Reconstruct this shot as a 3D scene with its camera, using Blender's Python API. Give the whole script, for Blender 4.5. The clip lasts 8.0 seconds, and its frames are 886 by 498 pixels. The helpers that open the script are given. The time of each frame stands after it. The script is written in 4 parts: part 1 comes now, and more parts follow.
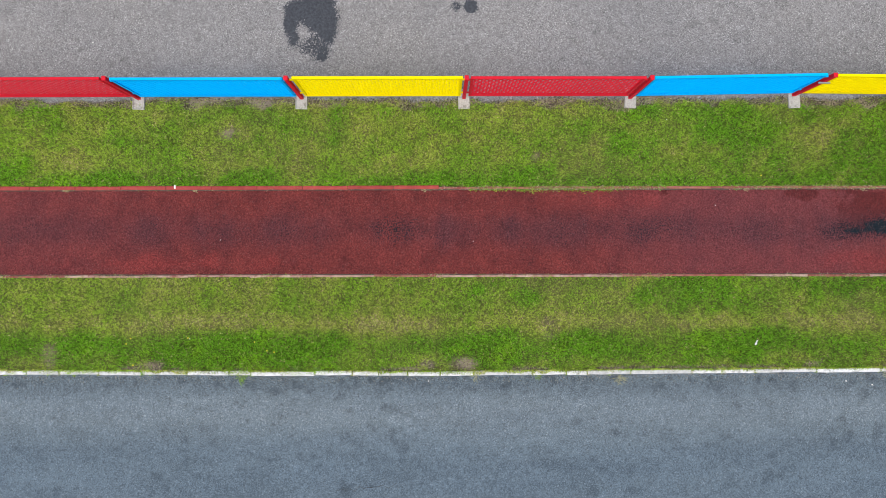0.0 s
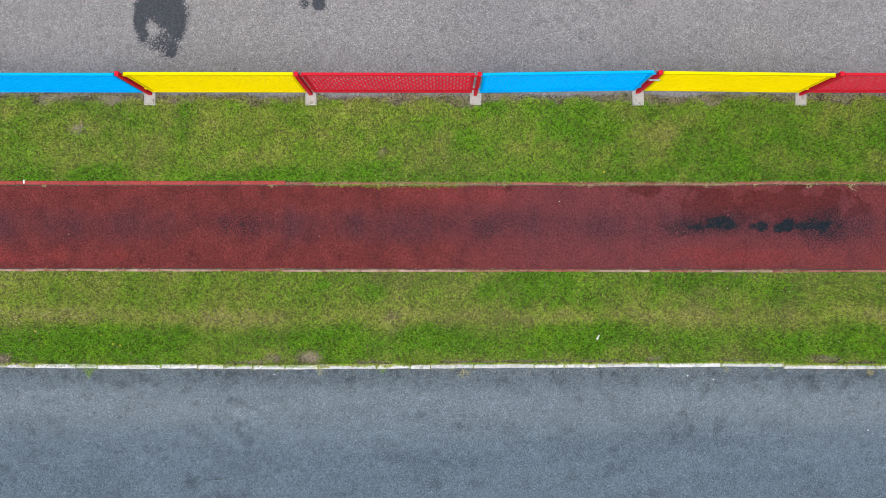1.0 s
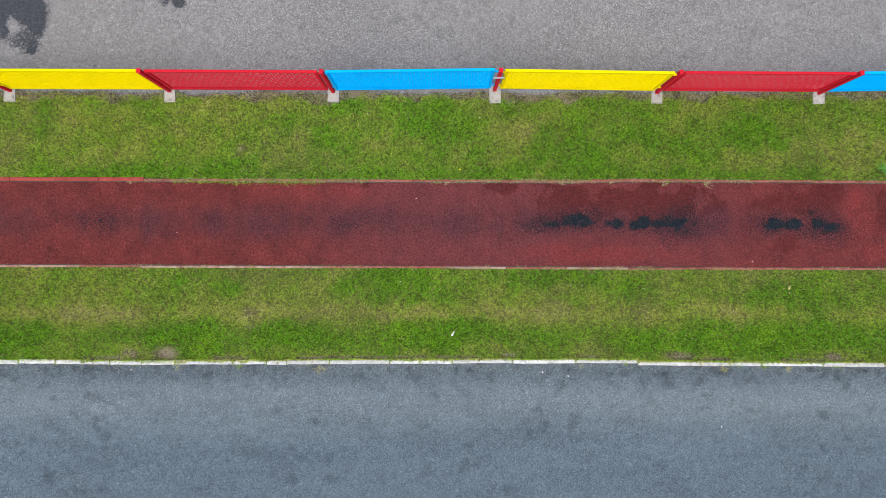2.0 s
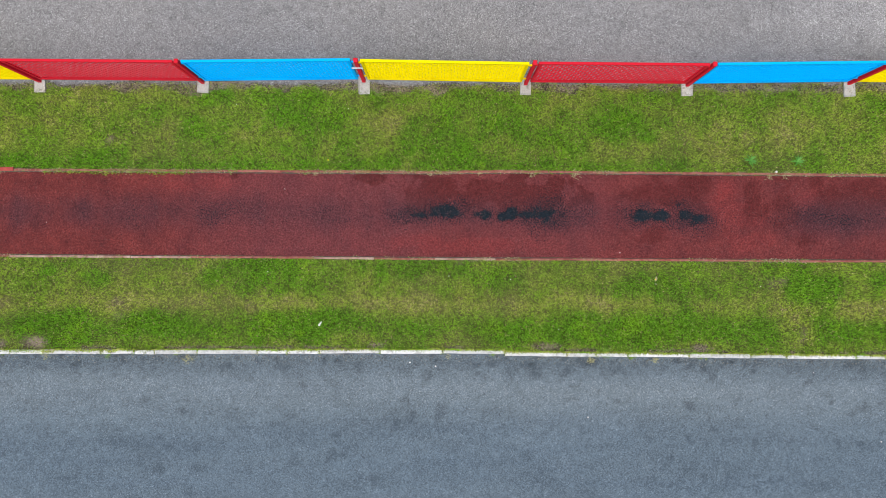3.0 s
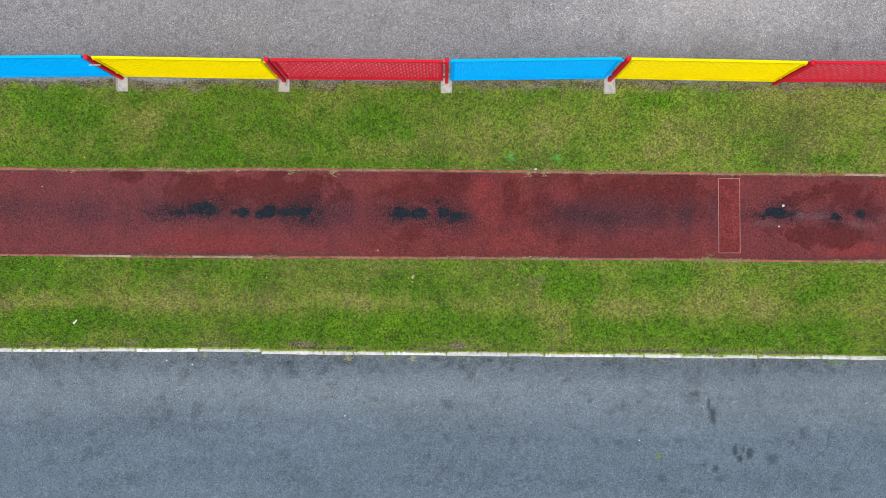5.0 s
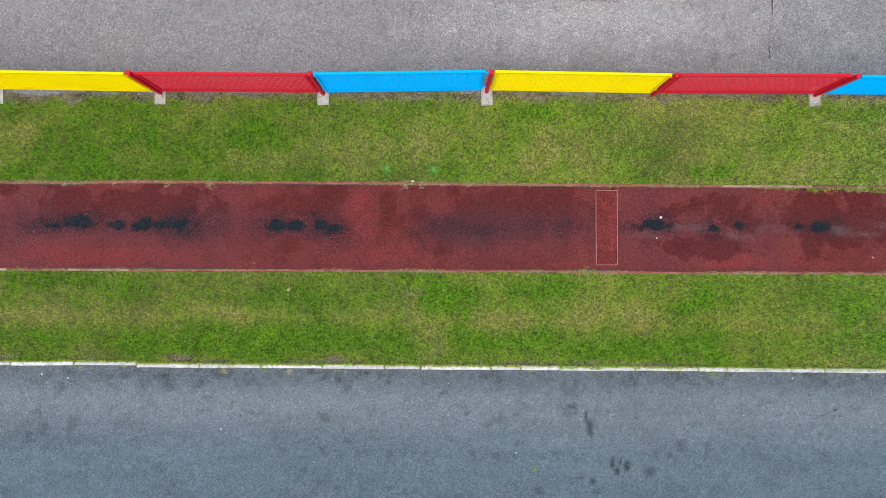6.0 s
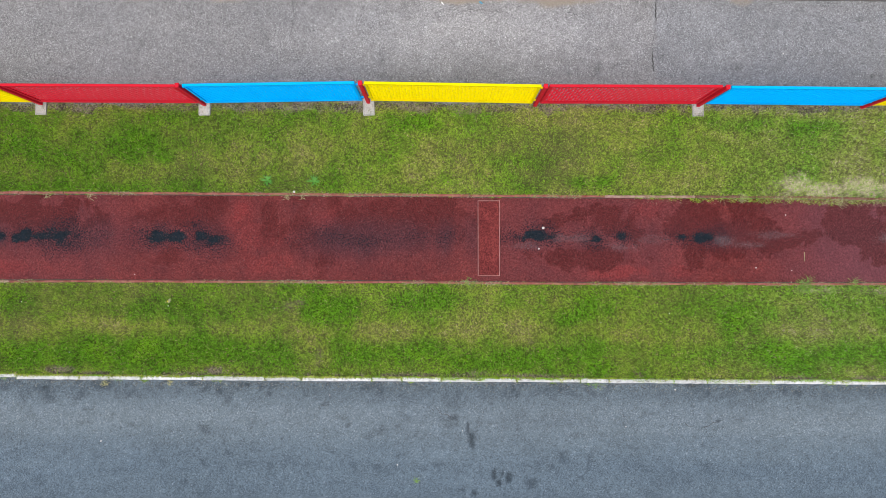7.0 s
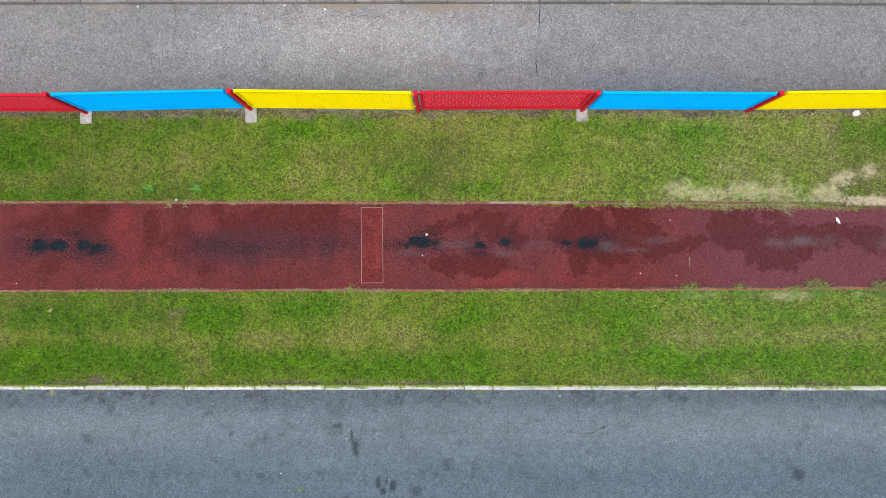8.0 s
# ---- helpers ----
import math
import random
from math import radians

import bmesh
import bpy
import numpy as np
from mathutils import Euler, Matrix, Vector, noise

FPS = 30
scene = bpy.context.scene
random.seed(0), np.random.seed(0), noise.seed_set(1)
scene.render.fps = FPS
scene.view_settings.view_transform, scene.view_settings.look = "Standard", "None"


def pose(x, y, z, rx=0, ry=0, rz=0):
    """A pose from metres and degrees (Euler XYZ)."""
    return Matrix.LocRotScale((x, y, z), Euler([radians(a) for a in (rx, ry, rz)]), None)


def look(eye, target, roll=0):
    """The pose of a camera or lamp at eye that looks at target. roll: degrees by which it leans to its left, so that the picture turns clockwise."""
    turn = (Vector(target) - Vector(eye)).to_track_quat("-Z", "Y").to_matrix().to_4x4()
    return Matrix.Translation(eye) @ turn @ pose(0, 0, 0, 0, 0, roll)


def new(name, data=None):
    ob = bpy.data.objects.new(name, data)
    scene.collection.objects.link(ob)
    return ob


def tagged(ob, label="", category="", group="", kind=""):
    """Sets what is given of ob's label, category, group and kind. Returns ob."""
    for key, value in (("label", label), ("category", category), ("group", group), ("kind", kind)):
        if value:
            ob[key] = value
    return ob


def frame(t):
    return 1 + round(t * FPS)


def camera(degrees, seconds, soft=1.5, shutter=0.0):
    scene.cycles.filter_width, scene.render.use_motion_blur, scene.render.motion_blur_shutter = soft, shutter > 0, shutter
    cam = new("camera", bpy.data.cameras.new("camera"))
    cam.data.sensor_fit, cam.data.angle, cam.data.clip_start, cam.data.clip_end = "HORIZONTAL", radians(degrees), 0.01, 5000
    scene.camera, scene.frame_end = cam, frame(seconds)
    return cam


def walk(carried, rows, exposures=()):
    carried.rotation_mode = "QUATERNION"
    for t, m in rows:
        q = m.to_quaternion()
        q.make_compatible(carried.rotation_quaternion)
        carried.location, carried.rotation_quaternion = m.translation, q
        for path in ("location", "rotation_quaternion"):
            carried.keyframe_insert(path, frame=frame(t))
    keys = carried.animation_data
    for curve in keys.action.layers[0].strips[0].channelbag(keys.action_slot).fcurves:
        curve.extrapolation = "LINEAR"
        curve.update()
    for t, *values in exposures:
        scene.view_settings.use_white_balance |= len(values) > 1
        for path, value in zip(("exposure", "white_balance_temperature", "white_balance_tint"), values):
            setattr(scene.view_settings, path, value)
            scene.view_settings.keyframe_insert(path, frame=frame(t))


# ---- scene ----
# ---------------------------------------------------------------- camera
cam = camera(70.0, 8.0, soft=0.5)
ROWS = [
    (0.0, 1.482, -0.510, 10.218, 1.313, -0.044, -0.160),
    (0.5, 2.692, -0.561, 10.264, 1.312, -0.034, -0.093),
    (1.0, 3.998, -0.596, 10.318, 1.314, -0.017, 0.018),
    (1.5, 5.185, -0.611, 10.350, 1.311, -0.008, 0.094),
    (3.0, 8.508, -0.795, 10.403, 1.317, -0.025, 0.323),
    (3.5, 9.466, -0.883, 10.389, 1.316, -0.028, 0.383),
    (4.0, 10.496, -0.931, 10.394, 1.307, -0.031, 0.299),
    (4.5, 11.473, -0.892, 10.380, 1.309, -0.007, 0.333),
    (6.0, 14.498, -0.597, 10.332, 1.313, -0.018, 0.204),
    (6.5, 15.429, -0.499, 10.318, 1.312, -0.030, 0.166),
    (7.0, 16.429, -0.414, 10.295, 1.316, -0.006, 0.141),
    (7.5, 17.326, -0.354, 10.256, 1.313, -0.016, -0.032),
    (8.0, 18.323, -0.301, 10.253, 1.313, 0.001, -0.216),
]
walk(cam, [(t, pose(x, y, z, rx, ry, rz)) for t, x, y, z, rx, ry, rz in ROWS])

# ---------------------------------------------------------------- light: a bright overcast sky
scene.view_settings.exposure = 0.0
world = bpy.data.worlds.new("overcast_sky")
scene.world = world
world.use_nodes = True
wn = world.node_tree
wn.nodes.clear()
sky = wn.nodes.new("ShaderNodeTexSky")
sky.sky_type = "NISHITA"
sky.sun_disc = False
sky.sun_elevation = radians(70)
sky.sun_rotation = radians(200)
sky.dust_density = 4.0
sky_bg = wn.nodes.new("ShaderNodeBackground")
sky_bg.inputs["Strength"].default_value = 0.15
sky_out = wn.nodes.new("ShaderNodeOutputWorld")
wn.links.new(sky.outputs[0], sky_bg.inputs["Color"])
wn.links.new(sky_bg.outputs[0], sky_out.inputs["Surface"])
sun_data = bpy.data.lights.new("sun", "SUN")
sun_data.energy = 2.0
sun_data.angle = radians(60)
sun_data.color = (1.0, 0.975, 0.93)
sun = new("sun", sun_data)
SUN_AZ, SUN_EL = radians(200), radians(70)
sun_way = Vector((math.sin(SUN_AZ) * math.cos(SUN_EL), math.cos(SUN_AZ) * math.cos(SUN_EL), math.sin(SUN_EL)))
sun.matrix_world = look(sun_way * 60 + Vector((10, 0, 0)), (10, 0, 0))

# ---------------------------------------------------------------- noise for numpy arrays
rng = np.random.default_rng(7)
LATTICE = rng.random((257, 257))


def value_noise(x, y, size, seed=0):
    """Smooth noise from 0 to 1 whose features are about size metres wide."""
    u, v = x / size + 31.7 * seed, y / size + 17.3 * seed
    i, j = np.floor(u).astype(int), np.floor(v).astype(int)
    a, b = u - i, v - j
    a, b = a * a * (3 - 2 * a), b * b * (3 - 2 * b)
    i, j = i % 256, j % 256
    return (LATTICE[i, j] * (1 - a) + LATTICE[i + 1, j] * a) * (1 - b) + (LATTICE[i, j + 1] * (1 - a) + LATTICE[i + 1, j + 1] * a) * b


def fbm(x, y, size, octaves=4, seed=0):
    total, weight = 0.0, 0.0
    for n in range(octaves):
        c, s = math.cos(0.7 + 0.9 * n + seed), math.sin(0.7 + 0.9 * n + seed)
        total = total + value_noise(x * c - y * s, x * s + y * c, size / 2**n, seed + n) * 0.55**n
        weight += 0.55**n
    return total / weight


def smooth(a, b, v):
    s = np.clip((v - a) / (b - a), 0, 1)
    return s * s * (3 - 2 * s)


def blobs(x, y, rows, rough=0.35, seed=3):
    """Stains: rows of centre, half-widths and strength; 1 in the middle, 0 outside, with an uneven rim."""
    wob = (fbm(x, y, 0.34, 5, seed) - 0.5) * 4
    out = np.zeros_like(x)
    for cx, cy, rx, ry, s in rows:
        d = np.hypot((x - cx) / rx, (y - cy) / ry) + wob * rough
        out = np.maximum(out, s * np.clip(1.35 - 0.7 * d, 0, 1))
    return out


def ragged_spots(x, y, rows, rough=0.5, slope=0.80, seed=3):
    """Bald spots: 0.6 at their rim, fading slowly outwards."""
    wob = (fbm(x, y, 0.30, 3, seed) - 0.5) * 2.4 + (fbm(x, y, 0.10, 3, seed + 5) - 0.5) * 2.4
    out = np.zeros_like(x)
    for cx, cy, rx, ry, s in rows:
        d = np.hypot((x - cx) / rx, (y - cy) / ry) + wob * rough
        out = np.maximum(out, np.clip(s * (0.70 + (1 - d) * slope), 0, 1))
    return out


# ---------------------------------------------------------------- material helpers
def material(name, rough=0.8, metal=0.0, spec=0.5):
    m = bpy.data.materials.new(name)
    m.use_nodes = True
    b = m.node_tree.nodes["Principled BSDF"]
    b.inputs["Roughness"].default_value, b.inputs["Metallic"].default_value = rough, metal
    b.inputs["Specular IOR Level"].default_value = spec
    return m, m.node_tree, b


def node(nt, kind, **values):
    n = nt.nodes.new(kind)
    for key, value in values.items():
        n.inputs[key].default_value = value
    return n


def place_coords(nt, scale=(1, 1, 1), local=False):
    """World position (or the thing's own), stretched."""
    src = nt.nodes.new("ShaderNodeTexCoord").outputs["Object"] if local else nt.nodes.new("ShaderNodeNewGeometry").outputs["Position"]
    mp = nt.nodes.new("ShaderNodeMapping")
    mp.inputs["Scale"].default_value = scale
    nt.links.new(src, mp.inputs["Vector"])
    return mp.outputs[0]


def noise_tex(nt, vec, scale, detail=4.0, rough=0.6):
    n = node(nt, "ShaderNodeTexNoise", Scale=scale, Detail=detail, Roughness=rough)
    nt.links.new(vec, n.inputs["Vector"])
    return n.outputs["Fac"]


def ramp(nt, fac, stops):
    r = nt.nodes.new("ShaderNodeValToRGB")
    while len(r.color_ramp.elements) < len(stops):
        r.color_ramp.elements.new(0.5)
    for e, (p, c) in zip(r.color_ramp.elements, stops):
        e.position, e.color = p, (*c, 1) if len(c) == 3 else c
    nt.links.new(fac, r.inputs["Fac"])
    return r.outputs["Color"]


def grey(v):
    return (v, v, v)


def mix(nt, fac, a, b, kind="MIX"):
    n = nt.nodes.new("ShaderNodeMix")
    n.data_type, n.blend_type = "RGBA", kind
    for socket, v in ((n.inputs[0], fac), (n.inputs[6], a), (n.inputs[7], b)):
        if isinstance(v, (int, float)):
            socket.default_value = v
        elif isinstance(v, tuple):
            socket.default_value = (*v, 1)
        else:
            nt.links.new(v, socket)
    return n.outputs[2]


def calc(nt, op, a, b=0.0, c=0.0):
    n = nt.nodes.new("ShaderNodeMath")
    n.operation = op
    for socket, v in zip(n.inputs, (a, b, c)):
        if isinstance(v, (int, float)):
            socket.default_value = v
        else:
            nt.links.new(v, socket)
    return n.outputs[0]


def span(nt, v, a, b):
    n = node(nt, "ShaderNodeMapRange", **{"From Min": a, "From Max": b})
    n.interpolation_type = "SMOOTHSTEP"
    nt.links.new(v, n.inputs["Value"])
    return n.outputs["Result"]


def speckle(nt, at, scale, lo, hi):
    """Grains of about 1 / scale metres, each with a brightness of its own."""
    v = node(nt, "ShaderNodeTexVoronoi", Scale=scale)
    nt.links.new(at, v.inputs["Vector"])
    sep = nt.nodes.new("ShaderNodeSeparateColor")
    nt.links.new(v.outputs["Color"], sep.inputs[0])
    return ramp(nt, sep.outputs[1], ((0.0, grey(lo)), (1.0, grey(hi))))


def attr(nt, name, colour=False):
    n = nt.nodes.new("ShaderNodeAttribute")
    n.attribute_name = name
    return n.outputs["Color" if colour else "Fac"]


def bump(nt, bsdf, height, distance, strength=1.0):
    n = node(nt, "ShaderNodeBump", Distance=distance, Strength=strength)
    nt.links.new(height, n.inputs["Height"])
    nt.links.new(n.outputs[0], bsdf.inputs["Normal"])


def random_tone(nt, colour, lo, hi):
    """Multiplies a colour by a brightness that differs from piece to piece."""
    info = nt.nodes.new("ShaderNodeObjectInfo").outputs["Random"]
    return mix(nt, 1.0, colour, ramp(nt, info, ((0, grey(lo)), (1, grey(hi)))), "MULTIPLY")


# ---------------------------------------------------------------- materials
def asphalt_material(name, stone_dark, stone_mid, stone_light, tone_a, tone_b, stretch, contrast):
    """Worn asphalt: pale and dark chippings in binder, broad streaks along the road, tone and stains from the mesh."""
    m, nt, b = material(name, 0.95, spec=0.12)
    at = place_coords(nt)
    cells = node(nt, "ShaderNodeTexVoronoi", Scale=78.0)
    nt.links.new(at, cells.inputs["Vector"])
    chips = nt.nodes.new("ShaderNodeSeparateColor")
    nt.links.new(cells.outputs["Color"], chips.inputs[0])
    col = ramp(nt, chips.outputs[0], ((0.0, stone_dark), (0.4, stone_mid), (0.86, stone_mid), (1.0, stone_light)))
    fine = noise_tex(nt, at, 112.0, 3.0, 0.75)
    col = mix(nt, 1.0, col, ramp(nt, fine, ((0.32, grey(0.6)), (0.5, grey(1.0)), (0.7, grey(1.44)))), "MULTIPLY")
    col = mix(nt, 1.0, col, speckle(nt, at, 105.0, 1 - contrast, 1 + contrast), "MULTIPLY")
    mid = noise_tex(nt, at, 7.0, 5.0, 0.65)
    col = mix(nt, 1.0, col, ramp(nt, mid, ((0.28, grey(0.89)), (0.72, grey(1.10)))), "MULTIPLY")
    lumps = noise_tex(nt, at, 30.0, 3.0, 0.7)
    col = mix(nt, 1.0, col, ramp(nt, lumps, ((0.30, grey(0.84)), (0.5, grey(1.0)), (0.70, grey(1.12)))), "MULTIPLY")
    streak = noise_tex(nt, place_coords(nt, stretch), 1.0, 5.0, 0.6)
    col = mix(nt, 1.0, col, ramp(nt, streak, ((0.3, tone_a), (0.7, tone_b))), "MULTIPLY")
    # from the mesh: tone multiplies, tar covers
    col = mix(nt, 1.0, col, attr(nt, "tone", True), "MULTIPLY")
    ragged = noise_tex(nt, at, 45.0, 4.0, 0.7)
    tar = calc(nt, "ADD", attr(nt, "tar"), calc(nt, "MULTIPLY", calc(nt, "SUBTRACT", ragged, 0.5), 1.3))
    tar = span(nt, tar, 0.46, 0.56)
    tar_col = ramp(nt, noise_tex(nt, at, 30.0), ((0.3, (0.045, 0.050, 0.058)), (0.7, (0.082, 0.088, 0.100))))
    col = mix(nt, tar, col, tar_col)
    sand = span(nt, calc(nt, "ADD", attr(nt, "sand"), calc(nt, "MULTIPLY", calc(nt, "SUBTRACT", ragged, 0.5), 0.9)), 0.2, 0.9)
    col = mix(nt, calc(nt, "MULTIPLY", sand, 0.75), col, (0.30, 0.25, 0.19))
    nt.links.new(col, b.inputs["Base Color"])
    bump(nt, b, calc(nt, "ADD", cells.outputs["Distance"], fine), 0.004, 0.6)
    return m


ASPHALT_NORTH = asphalt_material("old_grey_asphalt", (0.168, 0.165, 0.162), (0.266, 0.262, 0.259), (0.443, 0.436, 0.428),
                                 (0.95, 0.95, 0.96), (1.05, 1.04, 1.03), (0.5, 0.9, 1), 0.34)
ASPHALT_SOUTH = asphalt_material("blue_grey_asphalt", (0.094, 0.120, 0.136), (0.142, 0.182, 0.210), (0.235, 0.280, 0.302),
                                 (0.92, 0.93, 0.95), (1.07, 1.06, 1.05), (0.28, 2.2, 1), 0.31)


def rubber_material():
    """Red poured rubber, worn to its dark base along the middle."""
    m, nt, b = material("red_rubber_surface", 0.95, spec=0.1)
    at = place_coords(nt)
    grain = noise_tex(nt, at, 125.0, 2.0, 0.8)
    crumbs = noise_tex(nt, at, 70.0, 3.0, 0.75)
    cloud = noise_tex(nt, at, 2.6, 5.0, 0.62)
    col = ramp(nt, cloud, ((0.3, (0.096, 0.023, 0.023)), (0.5, (0.134, 0.029, 0.027)), (0.72, (0.178, 0.037, 0.033))))
    purple = (0.143, 0.049, 0.059)
    col = mix(nt, attr(nt, "purple"), col, purple)
    rag = calc(nt, "SUBTRACT", crumbs, 0.5)
    flake = calc(nt, "SUBTRACT", noise_tex(nt, at, 38.0, 5.0, 0.85), 0.5)
    flake_fine = calc(nt, "SUBTRACT", noise_tex(nt, at, 50.0, 4.0, 0.8), 0.5)
    bright = span(nt, calc(nt, "ADD", attr(nt, "bright"), calc(nt, "MULTIPLY", rag, 0.7)), 0.2, 0.95)
    col = mix(nt, calc(nt, "MULTIPLY", bright, 0.75), col, (0.25, 0.036, 0.034))
    lobes = calc(nt, "SUBTRACT", noise_tex(nt, at, 9.0, 6.0, 0.7), 0.5)
    damp = calc(nt, "ADD", attr(nt, "damp"), calc(nt, "ADD", calc(nt, "MULTIPLY", flake, 1.2), calc(nt, "MULTIPLY", lobes, 1.3)))
    damp = mix(nt, attr(nt, "dried"), span(nt, damp, 0.36, 0.47), calc(nt, "MULTIPLY", span(nt, damp, 0.02, 0.85), 0.9))
    col = mix(nt, calc(nt, "MULTIPLY", damp, 0.9), col, mix(nt, attr(nt, "purple"), (0.090, 0.017, 0.016), (0.092, 0.026, 0.028)))
    # greyish traffic film with fine pits
    film = span(nt, calc(nt, "ADD", attr(nt, "film"), calc(nt, "MULTIPLY", flake, 1.3)), 0.10, 1.05)
    col = mix(nt, calc(nt, "MULTIPLY", film, 0.70), col, (0.072, 0.029, 0.035))
    dots = noise_tex(nt, at, 48.0, 1.5, 0.6)
    pits = span(nt, calc(nt, "ADD", calc(nt, "MULTIPLY", attr(nt, "halo"), 0.305), dots), 0.745, 0.765)
    col = mix(nt, pits, col, (0.014, 0.016, 0.022))
    pale = span(nt, calc(nt, "ADD", attr(nt, "pale"), calc(nt, "MULTIPLY", flake_fine, 2.6)), 0.40, 1.05)
    col = mix(nt, calc(nt, "MULTIPLY", pale, 0.65), col, (0.155, 0.150, 0.160))
    worn = span(nt, calc(nt, "ADD", attr(nt, "worn"), calc(nt, "MULTIPLY", flake_fine, 2.1)), 0.60, 0.65)
    base = ramp(nt, crumbs, ((0.3, (0.006, 0.010, 0.014)), (0.7, (0.018, 0.026, 0.034))))
    col = mix(nt, worn, col, base)
    col = mix(nt, 1.0, col, speckle(nt, at, 85.0, 0.64, 1.36), "MULTIPLY")
    col = mix(nt, 1.0, col, speckle(nt, at, 48.0, 0.9, 1.1), "MULTIPLY")
    col = mix(nt, 1.0, col, ramp(nt, noise_tex(nt, at, 28.0, 3.0, 0.7), ((0.30, grey(0.76)), (0.5, grey(1.0)), (0.70, grey(1.20)))), "MULTIPLY")
    salt = span(nt, speckle(nt, at, 105.0, 0.0, 1.0), 0.93, 0.98)
    col = mix(nt, calc(nt, "MULTIPLY", salt, 0.15), col, (0.42, 0.27, 0.25))
    col = mix(nt, 1.0, col, ramp(nt, grain, ((0.3, grey(0.7)), (0.5, grey(1.0)), (0.7, grey(1.32)))), "MULTIPLY")
    nt.links.new(col, b.inputs["Base Color"])
    bump(nt, b, calc(nt, "ADD", grain, crumbs), 0.003, 0.6)
    return m


RUBBER = rubber_material()


def board_material():
    m, nt, b = material("orange_red_rubber", 0.95, spec=0.1)
    at = place_coords(nt)
    col = ramp(nt, noise_tex(nt, at, 5.0, 5.0), ((0.3, (0.125, 0.025, 0.025)), (0.55, (0.170, 0.034, 0.032)), (0.75, (0.215, 0.046, 0.040))))
    col = mix(nt, 1.0, col, speckle(nt, at, 80.0, 0.5, 1.5), "MULTIPLY")
    col = mix(nt, span(nt, noise_tex(nt, at, 40.0, 5.0, 0.85), 0.66, 0.74), col, (0.04, 0.012, 0.014))
    nt.links.new(col, b.inputs["Base Color"])
    bump(nt, b, noise_tex(nt, at, 120.0), 0.003, 0.6)
    return m


BOARD_RUBBER = board_material()


def soil_material():
    """Thatch and soil under the grass."""
    m, nt, b = material("thatch_and_soil", 0.95, spec=0.1)
    at = place_coords(nt)
    col = mix(nt, 1.0, attr(nt, "tone", True), ramp(nt, noise_tex(nt, at, 38.0, 5.0, 0.75), ((0.28, grey(0.45)), (0.5, grey(0.95)), (0.75, grey(1.6)))), "MULTIPLY")
    broken = calc(nt, "SUBTRACT", noise_tex(nt, at, 11.0, 7.0, 0.8), 0.5)
    sand = span(nt, calc(nt, "ADD", attr(nt, "sand"), calc(nt, "MULTIPLY", broken, 3.0)), 0.30, 0.95)
    sand_col = mix(nt, 1.0, (0.55, 0.46, 0.33), speckle(nt, at, 70.0, 0.75, 1.25), "MULTIPLY")
    col = mix(nt, sand, col, sand_col)
    nt.links.new(col, b.inputs["Base Color"])
    bump(nt, b, noise_tex(nt, at, 45.0, 5.0, 0.7), 0.012, 0.8)
    return m


SOIL = soil_material()


def blade_material(name="grass_blades"):
    m, nt, b = material(name, 0.75, spec=0.12)
    nt.links.new(attr(nt, "tint", True), b.inputs["Base Color"])
    return m


BLADES = blade_material()


def far_grass_material():
    m, nt, b = material("far_grass", 0.95, spec=0.1)
    at = place_coords(nt)
    col = ramp(nt, noise_tex(nt, at, 0.6, 6.0, 0.7), ((0.3, (0.06, 0.10, 0.02)), (0.7, (0.13, 0.17, 0.05))))
    nt.links.new(col, b.inputs["Base Color"])
    bump(nt, b, noise_tex(nt, at, 30.0), 0.03, 0.8)
    return m


FAR_GRASS = far_grass_material()


def concrete_material(name, dark, light, scale=18.0, dirt=(0.10, 0.09, 0.07), dirt_from=0.62, random_lo=0.85):
    m, nt, b = material(name, 0.9, spec=0.25)
    at = place_coords(nt)
    col = ramp(nt, noise_tex(nt, at, scale, 6.0, 0.7), ((0.3, dark), (0.65, light)))
    col = random_tone(nt, col, random_lo, 1.05)
    blotch = span(nt, noise_tex(nt, at, 14.0, 6.0, 0.75), dirt_from, dirt_from + 0.16)
    col = mix(nt, calc(nt, "MULTIPLY", blotch, 0.7), col, dirt)
    nt.links.new(col, b.inputs["Base Color"])
    bump(nt, b, noise_tex(nt, at, 90.0, 5.0, 0.7), 0.004, 0.7)
    return m


WHITE_KERB = concrete_material("chipped_white_kerb_paint", (0.55, 0.55, 0.54), (0.78, 0.78, 0.77), dirt=(0.25, 0.24, 0.22), dirt_from=0.50, random_lo=0.8)
GREY_KERB = concrete_material("grey_kerb_concrete", (0.20, 0.195, 0.19), (0.33, 0.325, 0.315), dirt=(0.13, 0.125, 0.11), dirt_from=0.55, random_lo=0.75)
FOOTING = concrete_material("pale_footing_concrete", (0.31, 0.30, 0.27), (0.58, 0.57, 0.53), 55.0, dirt=(0.16, 0.15, 0.11), dirt_from=0.5)
EDGE_RED = concrete_material("red_painted_edging", (0.30, 0.048, 0.045), (0.42, 0.075, 0.065), 9.0, dirt=(0.14, 0.05, 0.04), dirt_from=0.62)
EDGE_WORN = concrete_material("faded_red_edging", (0.23, 0.048, 0.042), (0.40, 0.165, 0.130), 6.0, dirt=(0.11, 0.05, 0.04), dirt_from=0.52)
EDGE_SOILED = concrete_material("soiled_red_edging", (0.13, 0.048, 0.040), (0.27, 0.115, 0.090), 8.0, dirt=(0.20, 0.15, 0.10), dirt_from=0.45)
EDGE_PALE = concrete_material("bare_pale_edging", (0.28, 0.095, 0.080), (0.58, 0.42, 0.35), 5.0, dirt=(0.22, 0.06, 0.05), dirt_from=0.50)
